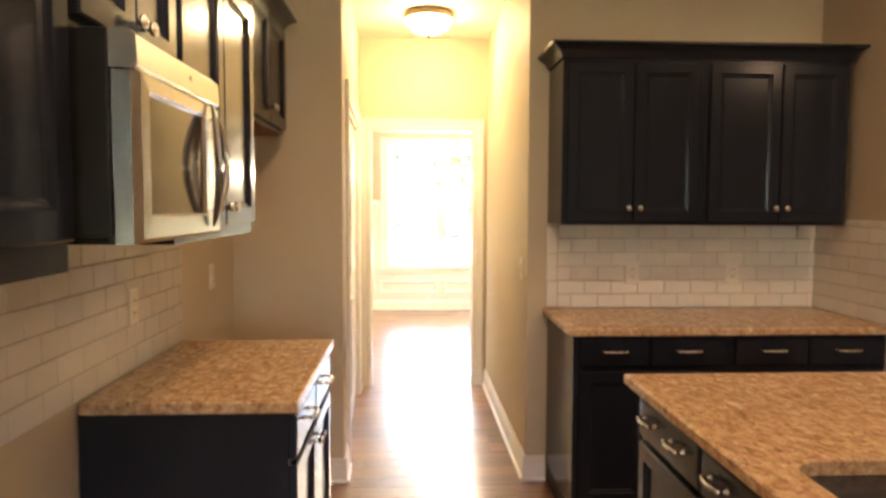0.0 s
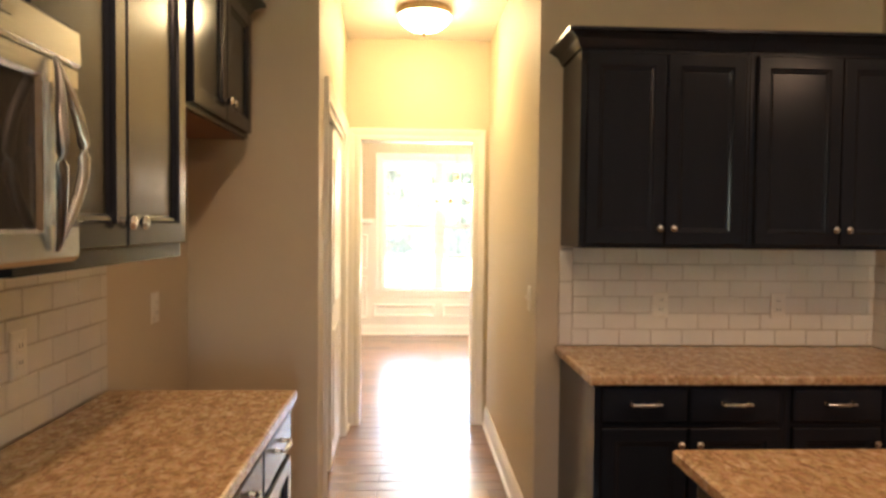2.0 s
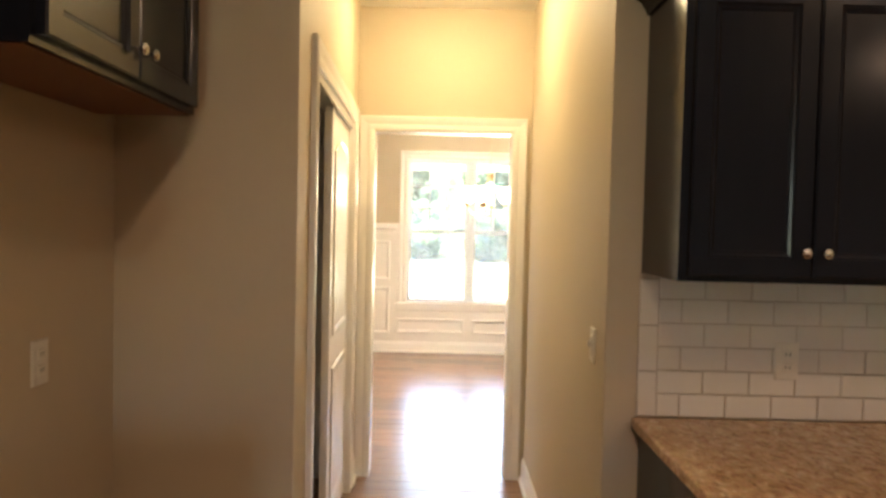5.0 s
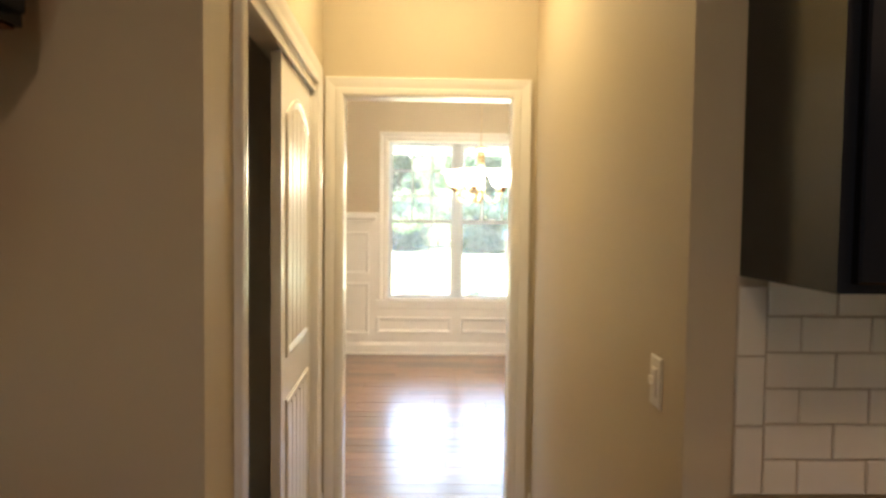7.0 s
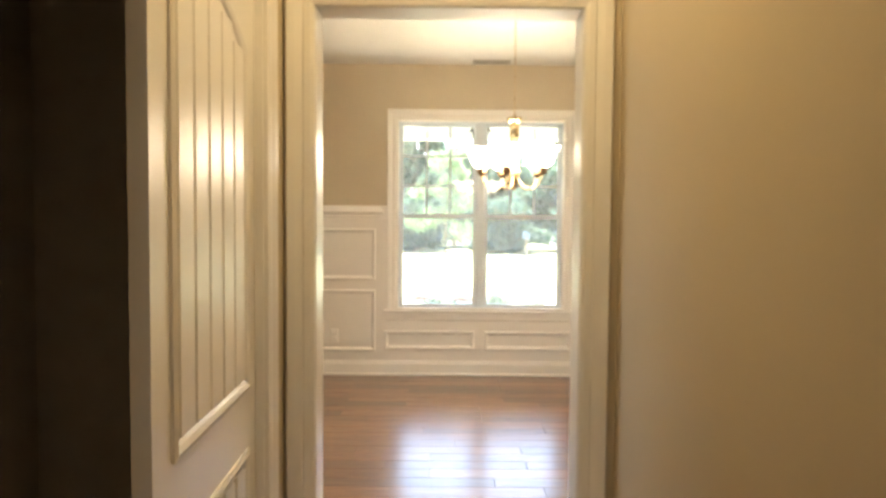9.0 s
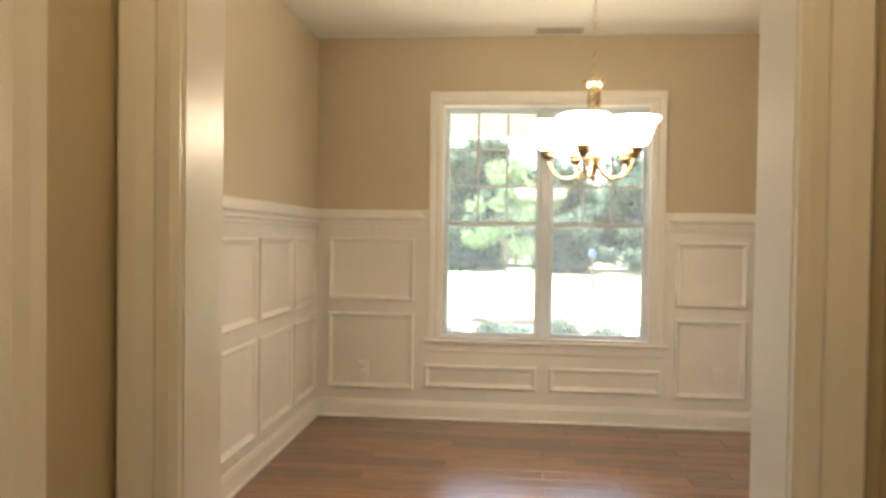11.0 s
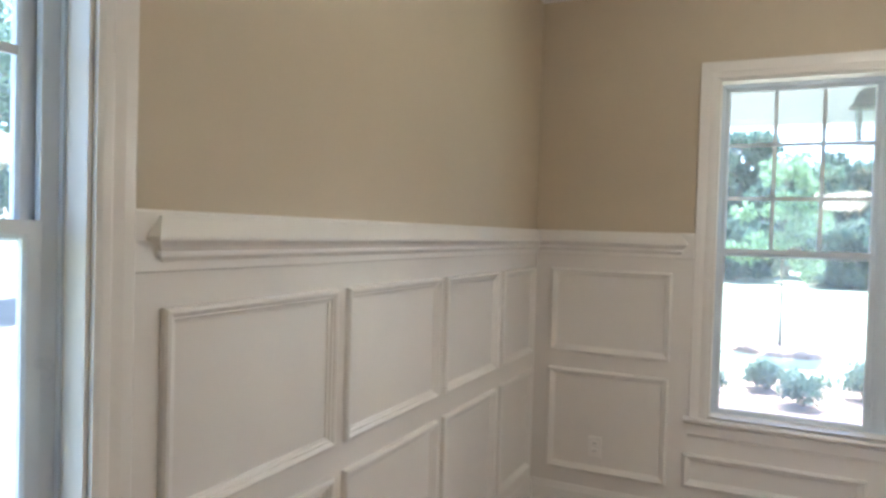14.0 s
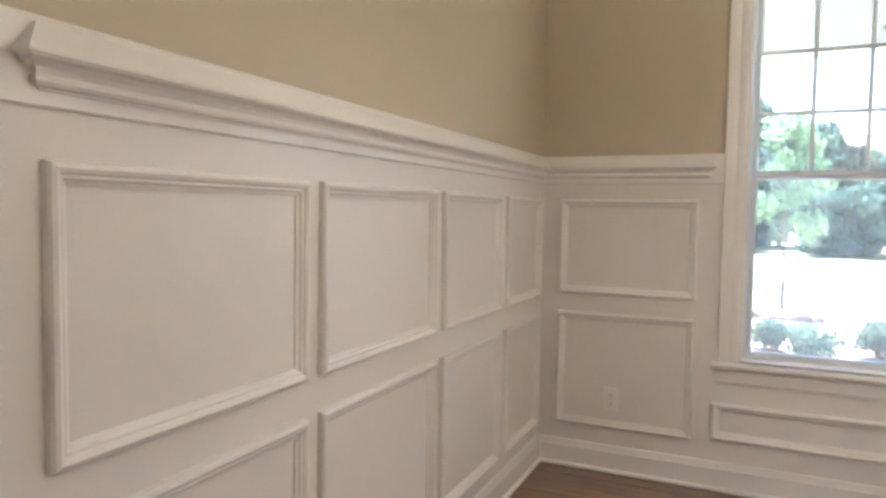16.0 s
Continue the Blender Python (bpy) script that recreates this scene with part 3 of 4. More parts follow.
def cabinet(name, at, label, put, a0, a1, b0, b1, depth, leaves, group, toe=0.0, rail=0.02):
    """A framed cabinet; depth is behind put's face. leaves: rows of (a0, a1, b0, b1, kind, knob a, knob b)."""
    c = thing(name, at, label, "cabinet", group)
    bm = strip_box(put, a0, a1, b0 + toe, b1, -depth, 0.0)
    body = part("body", bm, ESPRESSO, c)
    if toe:
        part("toe_kick", strip_box(put, a0 + 0.003, a1 - 0.003, b0, b0 + toe, -depth, -0.06), BLACK, c)
    for l0, l1, z0, z1, kind, ka, kb in leaves:
        leaf = door_leaf(c, put, l0, l1, z0, z1, "drawer_front" if kind == "drawer" else "door", DRAWER if kind == "drawer" else DOOR)
        if kind == "drawer":
            pull(leaf, put, ka, kb, 0.020)
        else:
            knob(leaf, put, ka, kb, 0.020)
    return c


def crown(parent, put, a0, a1, b, depth, left=True, right=True, tall=0.062, out=0.062):
    """Crown moulding round the top of a wall cabinet, mitred at its free ends."""
    prof = [(b - 0.006, 0.0), (b - 0.006, 0.008), (b + 0.006, 0.012), (b + tall * 0.45, 0.024), (b + tall * 0.75, out * 0.8), (b + tall * 0.80, out), (b + tall, out), (b + tall, 0.0)]
    bm = bmesh.new()
    rows = []
    for z, n in prof:
        row = []
        if left:
            row.append(put(a0 - n, z, -depth))
        row.append(put(a0 - (n if left else 0), z, n))
        row.append(put(a1 + (n if right else 0), z, n))
        if right:
            row.append(put(a1 + n, z, -depth))
        rows.append(row)
    made = strip(bm, rows, False)
    bm.faces.new([r[0] for r in made])
    bm.faces.new([r[-1] for r in made])
    part("crown", bm, ESPRESSO, parent)


# wall cabinets of the far run
UF = north(3.530)
for k, (a0, a1) in enumerate(((0.826, 1.497), (1.499, 2.198))):
    mid = 1.1625 if k == 0 else 1.865
    c = cabinet("wall_cabinet", ((a0 + a1) / 2, 3.69, 1.356), "espresso wood wall cabinet with two closed panel doors", UF, a0, a1, 1.356, 2.150, 0.318,
                [(a0 + 0.022, mid - 0.002, 1.372, 2.112, "door", mid - 0.027, 1.436), (mid + 0.002, a1 - 0.022, 1.372, 2.112, "door", mid + 0.027, 1.436)], "wall cabinets over the far counter")
    crown(c, UF, a0, a1, 2.136, 0.318, k == 0, k == 1)

# base cabinets of the far run
BF = north(3.278)
for k, (a0, a1) in enumerate(((0.832, 1.528), (1.530, 2.246))):
    mid = (a0 + a1) / 2 if k else 1.170
    lv = []
    for l0, l1, s in ((a0 + 0.024, mid - 0.004, 1), (mid + 0.004, a1 - 0.024, -1)):
        lv.append((l0, l1, 0.742, 0.866, "drawer", (l0 + l1) / 2, 0.812))
        lv.append((l0, l1, 0.125, 0.722, "door", (l1 - 0.030 if s == 1 else l0 + 0.030), 0.668))
    cabinet("base_cabinet", (mid, 3.55, 0.0), "espresso wood base cabinet with two drawers over two doors", BF, a0, a1, 0.0, 0.880, 0.566, lv, "base cabinets of the far counter", 0.10)


def slab(name, label, x0, x1, y0, y1, at):
    t = thing(name, at, label, "countertop")
    part("slab", abox(x0, x1, y0, y1, 0.881, 0.915, bevel=0.006), GRANITE, t)
    return t


slab("countertop", "speckled tan granite countertop on the far base cabinets", 0.806, 2.249, 3.238, 3.838, (1.5, 3.55, 0.881))

# left run: base cabinet, counter, wall cabinets, microwave
LF = west(-0.216)
cabinet("base_cabinet", (-0.5, 2.55, 0.0), "espresso base cabinet with drawers and doors beside the empty range gap", LF, 2.200, 3.035, 0.0, 0.880, 0.560,
        [(2.224, 2.614, 0.742, 0.866, "drawer", 2.419, 0.812), (2.622, 3.011, 0.742, 0.866, "drawer", 2.816, 0.812),
         (2.224, 2.614, 0.125, 0.722, "door", 2.584, 0.668), (2.622, 3.011, 0.125, 0.722, "door", 2.652, 0.668)], "", 0.10)
slab("countertop", "speckled tan granite countertop on the short range-side cabinet", -0.768, -0.184, 2.185, 3.050, (-0.48, 2.6, 0.881))

LN = west(-0.412)
c = cabinet("wall_cabinet", (-0.6, 2.28, 1.356), "espresso wall cabinet with two glossy doors beside the microwave", LN, 1.916, 2.648, 1.356, 2.107, 0.363,
            [(1.932, 2.275, 1.390, 2.080, "door", 2.247, 1.440), (2.281, 2.632, 1.390, 2.080, "door", 2.309, 1.440)], "wall cabinets of the range wall")
crown(c, LN, 1.916, 2.648, 2.096, 0.363, False, True)
c = cabinet("wall_cabinet", (-0.6, 1.67, 1.726), "short espresso wall cabinet over the microwave", LN, 1.438, 1.912, 1.726, 2.107, 0.363,
            [(1.452, 1.673, 1.742, 2.080, "door", 1.650, 1.780), (1.677, 1.898, 1.742, 2.080, "door", 1.700, 1.780)], "wall cabinets of the range wall")
crown(c, LN, 1.438, 1.912, 2.096, 0.363, False, False)
c = cabinet("wall_cabinet", (-0.6, 1.05, 1.342), "espresso wall cabinet with two doors beside the range gap", LN, 0.700, 1.434, 1.342, 2.107, 0.363,
            [(0.716, 1.065, 1.390, 2.080, "door", 1.037, 1.440), (1.069, 1.418, 1.390, 2.080, "door", 1.097, 1.440)], "wall cabinets of the range wall")
crown(c, LN, 0.700, 1.434, 2.096, 0.363, True, False)
LU = west(-0.500)
c = cabinet("wall_cabinet", (-0.64, 3.33, 1.780), "high espresso wall cabinet over the empty refrigerator niche", LU, 2.960, 3.735, 1.784, 2.300, 0.275,
            [(2.980, 3.344, 1.802, 2.270, "door", 3.318, 1.865), (3.348, 3.715, 1.802, 2.270, "door", 3.375, 1.865)], "wall cabinets of the range wall")
crown(c, LU, 2.960, 3.735, 2.285, 0.275, True, True)
part("underside", strip_box(LU, 2.963, 3.732, 1.780, 1.783, -0.272, -0.012), RAW, c, "reddish unfinished underside")


def microwave():
    m = thing("microwave", (-0.52, 1.67, 1.383), "stainless over-the-range microwave with dark glass door", "microwave")
    y0, y1, z0, z1, xf = 1.450, 1.904, 1.383, 1.722, -0.305
    part("body", abox(-0.775, -0.3505, y0, y1, z0 + 0.012, z1, bevel=0.004), BLACK, m, "black painted case")
    bm = bmesh.new()
    rows = []
    for x, z in ((-0.350, z1 - 0.062), (xf - 0.006, z1 - 0.062), (xf, z1 - 0.057), (xf - 0.002, z1 - 0.012), (xf - 0.016, z1 - 0.001), (-0.350, z1 - 0.001)):
        rows.append([Vector((x, y0, z)), Vector((x, y1, z))])
    made = strip(bm, rows, False)
    bm.faces.new([r[0] for r in made]), bm.faces.new([r[1] for r in made])
    part("vent_panel", bm, STEEL, m, "stainless top band")
    face = west(xf)
    w0, w1, h0, h1 = y0 + 0.042, y1 - 0.106, z0 + 0.042, z1 - 0.092
    door = bmesh.new()
    rows = []
    for (a0, a1, b0, b1, n) in ((y0, y1, z0, z1 - 0.065, -0.042), (y0, y1, z0, z1 - 0.065, -0.012), (y0 + 0.010, y1 - 0.010, z0 + 0.008, z1 - 0.068, 0.0), (w0, w1, h0, h1, 0.001), (w0 + 0.006, w1 - 0.006, h0 + 0.006, h1 - 0.006, -0.006)):
        rows.append([face(a0, b0, n), face(a1, b0, n), face(a1, b1, n), face(a0, b1, n)])
    strip(door, rows, True)
    d = part("door", door, STEEL, m, "brushed stainless door frame")
    bm = bmesh.new()
    bm.faces.new([bm.verts.new(face(a, b, -0.0055)) for a, b in ((w0 + 0.005, h0 + 0.005), (w1 - 0.005, h0 + 0.005), (w1 - 0.005, h1 - 0.005), (w0 + 0.005, h1 - 0.005))])
    part("glass", bm, SMOKED, d, "dark reflective glass")
    part("control_panel", strip_box(face, y1 - 0.070, y1 - 0.016, z0 + 0.050, z1 - 0.094, 0.0005, 0.003), SMOKED, d, "dark glass control strip")
    hy, hz0, hz1 = y1 - 0.082, z0 + 0.018, z1 - 0.064
    for side, metal in ((-1, DIM_STEEL), (1, STEEL)):
        pts = []
        for k in range(17):
            u = k / 16
            bow = math.sin(math.pi * min(1.0, max(0.0, (u - 0.08) / 0.84))) ** 0.9
            pts.append(face(hy + side * (0.002 + 0.028 * bow), hz0 + (hz1 - hz0) * u, 0.006 + 0.022 * math.sin(math.pi * u)))
        part("handle", tube(bmesh.new(), pts, [0.0025 + 0.0055 * math.sin(math.pi * k / 16) ** 0.5 for k in range(17)], 10) , metal, d, "bowed handle bar with pointed ends", True)
    # added strip that stands in for the bright reflection between the bars
    part("highlight_strip", strip_box(face, hy - 0.014, hy + 0.016, hz0 + 0.035, hz1 - 0.035, 0.001, 0.004), STEEL, d, "added steel strip in place of the bright reflection behind the handle")
    part("grille", abox(-0.76, -0.37, y0 + 0.03, y1 - 0.03, z0 + 0.002, z0 + 0.012), BLACK, m, "underside grille")
    part("emblem", strip_box(face, 1.712, 1.738, z1 - 0.036, z1 - 0.024, 0.0005, 0.0015), NICKEL, m, "small plain emblem")


microwave()


def island():
    x0, x1, y0, y1 = 0.797, 1.75, 0.55, 2.462
    put = east(0.846)
    c = thing("kitchen_island", (1.27, 1.5, 0.0), "espresso kitchen island with drawers over panel doors", "kitchen island")
    part("body", abox(0.846, x1 - 0.05, y0 + 0.05, y1 - 0.046, 0.10, 0.880), ESPRESSO, c)
    part("toe_kick", abox(0.906, x1 - 0.10, y0 + 0.08, y1 - 0.10, 0.0, 0.10), BLACK, c)
    units = ((1.96, 2.395), (1.50, 1.945), (1.05, 1.485))
    for a0, a1 in units:
        d = door_leaf(c, put, a0, a1, 0.742, 0.866, "drawer_front", DRAWER)
        pull(d, put, a0 + 0.13, 0.810, 0.020, 0.042)
        pull(d, put, a1 - 0.10, 0.810, 0.020, 0.042)
        d = door_leaf(c, put, a0, a1, 0.125, 0.722)
        knob(d, put, a0 + 0.035, 0.670, 0.020)
    end = south(y1 - 0.046)
    door_leaf(c, end, 0.90, 1.26, 0.125, 0.85, "end_panel")
    door_leaf(c, end, 1.28, 1.66, 0.125, 0.85, "end_panel")
    t = thing("countertop", (1.27, 1.5, 0.881), "speckled tan granite island top with a sink cut-out", "countertop")
    sx0, sx1, sy0, sy1, r = 0.905, 1.33, 1.02, 1.715, 0.07
    hole = []
    for cx, cy, a in ((sx1 - r, sy1 - r, 0), (sx0 + r, sy1 - r, 90), (sx0 + r, sy0 + r, 180), (sx1 - r, sy0 + r, 270)):
        for k in range(6):
            g = radians(a + 18 * k)
            hole.append((cx + r * math.cos(g), cy + r * math.sin(g)))
    outer = []
    for (hx, hy), q in zip(hole, [k // 6 for k in range(24)]):
        k = hole.index((hx, hy)) % 6
        cor = [(x1, y1), (x0, y1), (x0, y0), (x1, y0)][q]
        if q == 0:
            p = (x1, hy) if k < 3 else (hx, y1)
        elif q == 1:
            p = (hx, y1) if k < 3 else (x0, hy)
        elif q == 2:
            p = (x0, hy) if k < 3 else (hx, y0)
        else:
            p = (hx, y0) if k < 3 else (x1, hy)
        outer.append(p)
    ring_o, ring_h = [], []
    for i in range(24):
        ring_o.append(outer[i]), ring_h.append(hole[i])
        if i % 6 == 2:
            ring_o.append([(x1, y1), (x0, y1), (x0, y0), (x1, y0)][i // 6])
            ring_h.append(((hole[i][0] + hole[i + 1][0]) / 2, (hole[i][1] + hole[i + 1][1]) / 2))
    cxm, cym = (x0 + x1) / 2, (y0 + y1) / 2

    def at(p, z, s=0.0):
        return Vector((p[0] + s * (1 if p[0] < cxm else -1), p[1] + s * (1 if p[1] < cym else -1), z))

    bm = bmesh.new()
    rows = [[Vector((*p, 0.881)) for p in ring_h], [Vector((*p, 0.911)) for p in ring_h], [at(p, 0.915, -0.003) for p in ring_h], [at(p, 0.915, 0.006) for p in ring_o], [at(p, 0.909, 0.0) for p in ring_o], [at(p, 0.886, 0.0) for p in ring_o], [at(p, 0.881, 0.004) for p in ring_o]]
    made = strip(bm, rows, True)
    n = len(made[0])
    for i in range(n):
        j = (i + 1) % n
        bm.faces.new((made[-1][i], made[-1][j], made[0][j], made[0][i]))
    part("slab", bm, GRANITE, t)
    s = thing("sink", (1.12, 1.37, 0.70), "undermount stainless steel sink bowl in the island", "sink")
    bm = bmesh.new()
    mx, my = (sx0 + sx1) / 2, (sy0 + sy1) / 2
    rows = []
    for k, z in ((1.02, 0.880), (1.0, 0.878), (0.985, 0.86), (0.965, 0.73), (0.93, 0.705), (0.86, 0.698)):
        rows.append([Vector((mx + (p[0] - mx) * k, my + (p[1] - my) * k, z)) for p in ring_h])
    made = strip(bm, rows, True)
    bm.faces.new(made[-1])
    part("bowl", bm, STEEL, s, "", True)


island()

# ---- doors, plates, lamps ----


def closet_door():
    y0, y1, z0, z1, x = 4.80, 5.494, 0.012, 2.003, -0.285
    d = thing("closet_door", (x, (y0 + y1) / 2, 0.012), "cream-white sliding closet door with arched plank panels, half open", "door")

    def put(a, b, n):
        return hall_west(a, b, n - 0.022)

    part("slab", strip_box(put, y0, y1, z0, z1, -0.034, 0.0), TRIM, d)
    for b0, b1, arch in ((0.97, 1.90, 0.085), (0.17, 0.82, 0.0)):
        a0, a1 = y0 + 0.085, y1 - 0.085

        def outline(i, n):
            pts = [put(a0 + i, b0 + i, n), put(a1 - i, b0 + i, n)]
            for k in range(9):
                u = k / 8
                a = a1 - i + (a0 - a1 + 2 * i) * u
                pts.append(put(a, b1 - i - arch + arch * math.sin(math.pi * u), n))
            return pts

        bm = bmesh.new()
        strip(bm, [outline(0.0, 0.0), outline(0.0, 0.006), outline(0.010, 0.010), outline(0.022, 0.006), outline(0.030, 0.0005)], True)
        part("panel_moulding", bm, TRIM, d)
        n = 5
        for k in range(n):
            p0 = a0 + 0.032 + (a1 - a0 - 0.064) * k / n
            p1 = a0 + 0.032 + (a1 - a0 - 0.064) * (k + 1) / n
            top = b1 - 0.034 - arch + arch * math.sin(math.pi * (k + 0.5) / n) * 0.92
            bm = bmesh.new()
            rows = [[put(p0 + 0.002, b, 0.0004), put(p0 + 0.008, b, 0.005), put(p1 - 0.008, b, 0.005), put(p1 - 0.002, b, 0.0004)] for b in (b0 + 0.034, top)]
            strip(bm, rows, False)
            part("plank", bm, TRIM, d)
    return d


closet_door()


def cover_plate(name, put, a, b, kind, label, w=0.070, h=0.114, PLATE=PLATE):
    p = thing(name, put(a, b, 0), label, "switch" if kind == "switch" else "outlet")
    part("plate", ring(bmesh.new(), put, a - w / 2, a + w / 2, b - h / 2, b + h / 2, [(0.0, 0.0), (0.0, 0.003), (0.004, 0.006)], True), PLATE, p)
    if kind == "switch":
        part("rocker", ring(bmesh.new(), put, a - 0.016, a + 0.016, b - 0.033, b + 0.033, [(0.0, 0.006), (0.001, 0.008), (0.006, 0.010)], True), PLATE, p)
        part("toggle", strip_box(put, a - 0.005, a + 0.005, b - 0.004, b + 0.014, 0.009, 0.020), PLATE, p)
    else:
        for s in (-1, 1):
            f = part("socket", ring(bmesh.new(), put, a - 0.017, a + 0.017, b + s * 0.020 - 0.014, b + s * 0.020 + 0.014, [(0.0, 0.006), (0.003, 0.0085)], True), PLATE, p)
            for q in (-1, 1):
                part("slot", strip_box(put, a + q * 0.006 - 0.0012, a + q * 0.006 + 0.0012, b + s * 0.020 - 0.004, b + s * 0.020 + 0.006, 0.0085, 0.0092), SLOT, f)
    return p


cover_plate("light_switch", east(HALL_R), 4.012, 1.104, "switch", "ivory toggle switch on the hall wall")
cover_plate("outlet", north(FRONT - 0.012), 1.273, 1.098, "outlet", "ivory outlet in the white tile backsplash")
cover_plate("outlet", north(FRONT - 0.012), 1.803, 1.098, "outlet", "ivory outlet in the white tile backsplash")
cover_plate("outlet", west(WEST + 0.012), 2.560, 1.120, "outlet", "ivory outlet in the white tile backsplash")
cover_plate("outlet", west(WEST), 3.465, 1.122, "outlet", "ivory outlet in the refrigerator niche")
cover_plate("outlet", north(D_FAR - 0.006), -0.752, 0.352, "outlet", "white outlet low in a wainscot panel", PLATE=TRIM)
cover_plate("outlet", north(D_FAR - 0.006), 1.745, 0.372, "outlet", "white outlet low in a wainscot panel", PLATE=TRIM)


def door_chime():
    put = east(D_EAST)
    d = thing("door_chime", put(9.095, 1.965, 0.0), "small white door chime box high on the tan wall", "door chime")
    part("base", strip_box(put, 9.006, 9.184, 1.970, 2.070, 0.0005, 0.010), TRIM, d)
    part("cover", ring(bmesh.new(), put, 9.000, 9.190, 1.965, 2.075, [(0.0, 0.0105), (0.0, 0.040), (0.004, 0.046), (0.012, 0.049)], True), TRIM, d)


door_chime()


def hall_light():
    c = (0.242, 5.060, H)
    l = thing("ceiling_light", c, "lit flush-mount ceiling light with frosted bowl and bronze rim", "ceiling light")
    part("canopy", lathe(bmesh.new(), c, [(0.158, 0.0), (0.166, -0.010), (0.168, -0.030), (0.158, -0.042), (0.156, -0.048), (0.0, -0.048)], 40), BRONZE, l, "bronze rim", True)
    part("bowl", lathe(bmesh.new(), c, [(0.154, -0.046), (0.152, -0.060), (0.136, -0.090), (0.100, -0.118), (0.050, -0.135), (0.012, -0.140)], 40), HALL_BOWL, l, "glowing frosted glass bowl", True)
    part("finial", lathe(bmesh.new(), c, [(0.012, -0.139), (0.013, -0.146), (0.006, -0.152), (0.009, -0.160), (0.003, -0.168), (0.0, -0.169)], 16), BRONZE, l, "bronze finial", True)


hall_light()


def chandelier():
    cx, cy = 0.638, 7.950
    l = thing("chandelier", (cx, cy, H), "five-arm antique brass chandelier with lit frosted bell shades", "chandelier")
    c = (cx, cy, 0.0)
    part("canopy", lathe(bmesh.new(), c, [(0.0, H), (0.062, H - 0.001), (0.064, H - 0.010), (0.045, H - 0.028), (0.012, H - 0.036), (0.0, H - 0.036)], 28), BRASS, l, "", True)
    z, k = H - 0.036, 0
    while z > 2.052:
        bm = bmesh.new()
        pts = []
        for j in range(13):
            g = j * math.tau / 12
            u, v = 0.0075 * math.cos(g), 0.017 * math.sin(g)
            pts.append((cx + (u if k % 2 else 0), cy + (0 if k % 2 else u), z - 0.014 + v))
        tube(bm, pts, 0.0018, 6)
        part("chain_link", bm, BRASS, l)
        z, k = z - 0.027, k + 1
    part("cap", lathe(bmesh.new(), c, [(0.0, 2.050), (0.008, 2.048), (0.009, 2.032), (0.044, 2.026), (0.050, 2.020), (0.042, 2.002), (0.030, 1.990), (0.022, 1.985), (0.0, 1.985)], 28), BRASS, l, "", True)
    part("column", lathe(bmesh.new(), c, [(0.0, 1.986), (0.026, 1.985), (0.034, 1.978), (0.030, 1.966), (0.028, 1.956), (0.030, 1.93), (0.027, 1.90), (0.030, 1.86), (0.026, 1.85), (0.026, 1.72), (0.034, 1.70), (0.036, 1.66), (0.022, 1.63), (0.014, 1.60), (0.016, 1.588), (0.008, 1.575), (0.0, 1.572)], 24), BRASS, l, "", True)
    for i in range(5):
        g = radians(-109 + 72 * i)
        ux, uy = math.cos(g), math.sin(g)
        ctrl = [(0.018, 1.690), (0.030, 1.640), (0.062, 1.597), (0.110, 1.580), (0.158, 1.592), (0.188, 1.625), (0.198, 1.672)]
        pts = []
        for a, b in zip(ctrl, ctrl[1:]):
            for s in (0.0, 0.5):
                pts.append((cx + ux * (a[0] + (b[0] - a[0]) * s), cy + uy * (a[0] + (b[0] - a[0]) * s), a[1] + (b[1] - a[1]) * s))
        pts.append((cx + ux * 0.198, cy + uy * 0.198, 1.675))
        for _ in range(2):
            pts = [pts[0]] + [tuple((Vector(p) + 2 * Vector(q) + Vector(r)) / 4) for p, q, r in zip(pts, pts[1:], pts[2:])] + [pts[-1]]
        part("arm", tube(bmesh.new(), pts, 0.0062, 10), BRASS, l, "", True)
        s = (cx + ux * 0.198, cy + uy * 0.198, 0.0)
        part("cup", lathe(bmesh.new(), s, [(0.0, 1.662), (0.008, 1.663), (0.013, 1.668), (0.021, 1.675), (0.028, 1.685), (0.029, 1.693), (0.0265, 1.695), (0.0265, 1.698), (0.033, 1.701), (0.034, 1.708), (0.031, 1.712), (0.029, 1.716), (0.0, 1.714)], 20), BRONZE, l, "aged brass cup", True)
        part("shade", lathe(bmesh.new(), s, [(0.030, 1.715), (0.047, 1.724), (0.062, 1.742), (0.071, 1.766), (0.078, 1.792), (0.092, 1.818), (0.108, 1.832), (0.105, 1.834), (0.089, 1.820), (0.074, 1.792), (0.067, 1.766), (0.058, 1.744), (0.030, 1.721)], 28), SHADE, l, "glowing frosted bell shade", True)


chandelier()


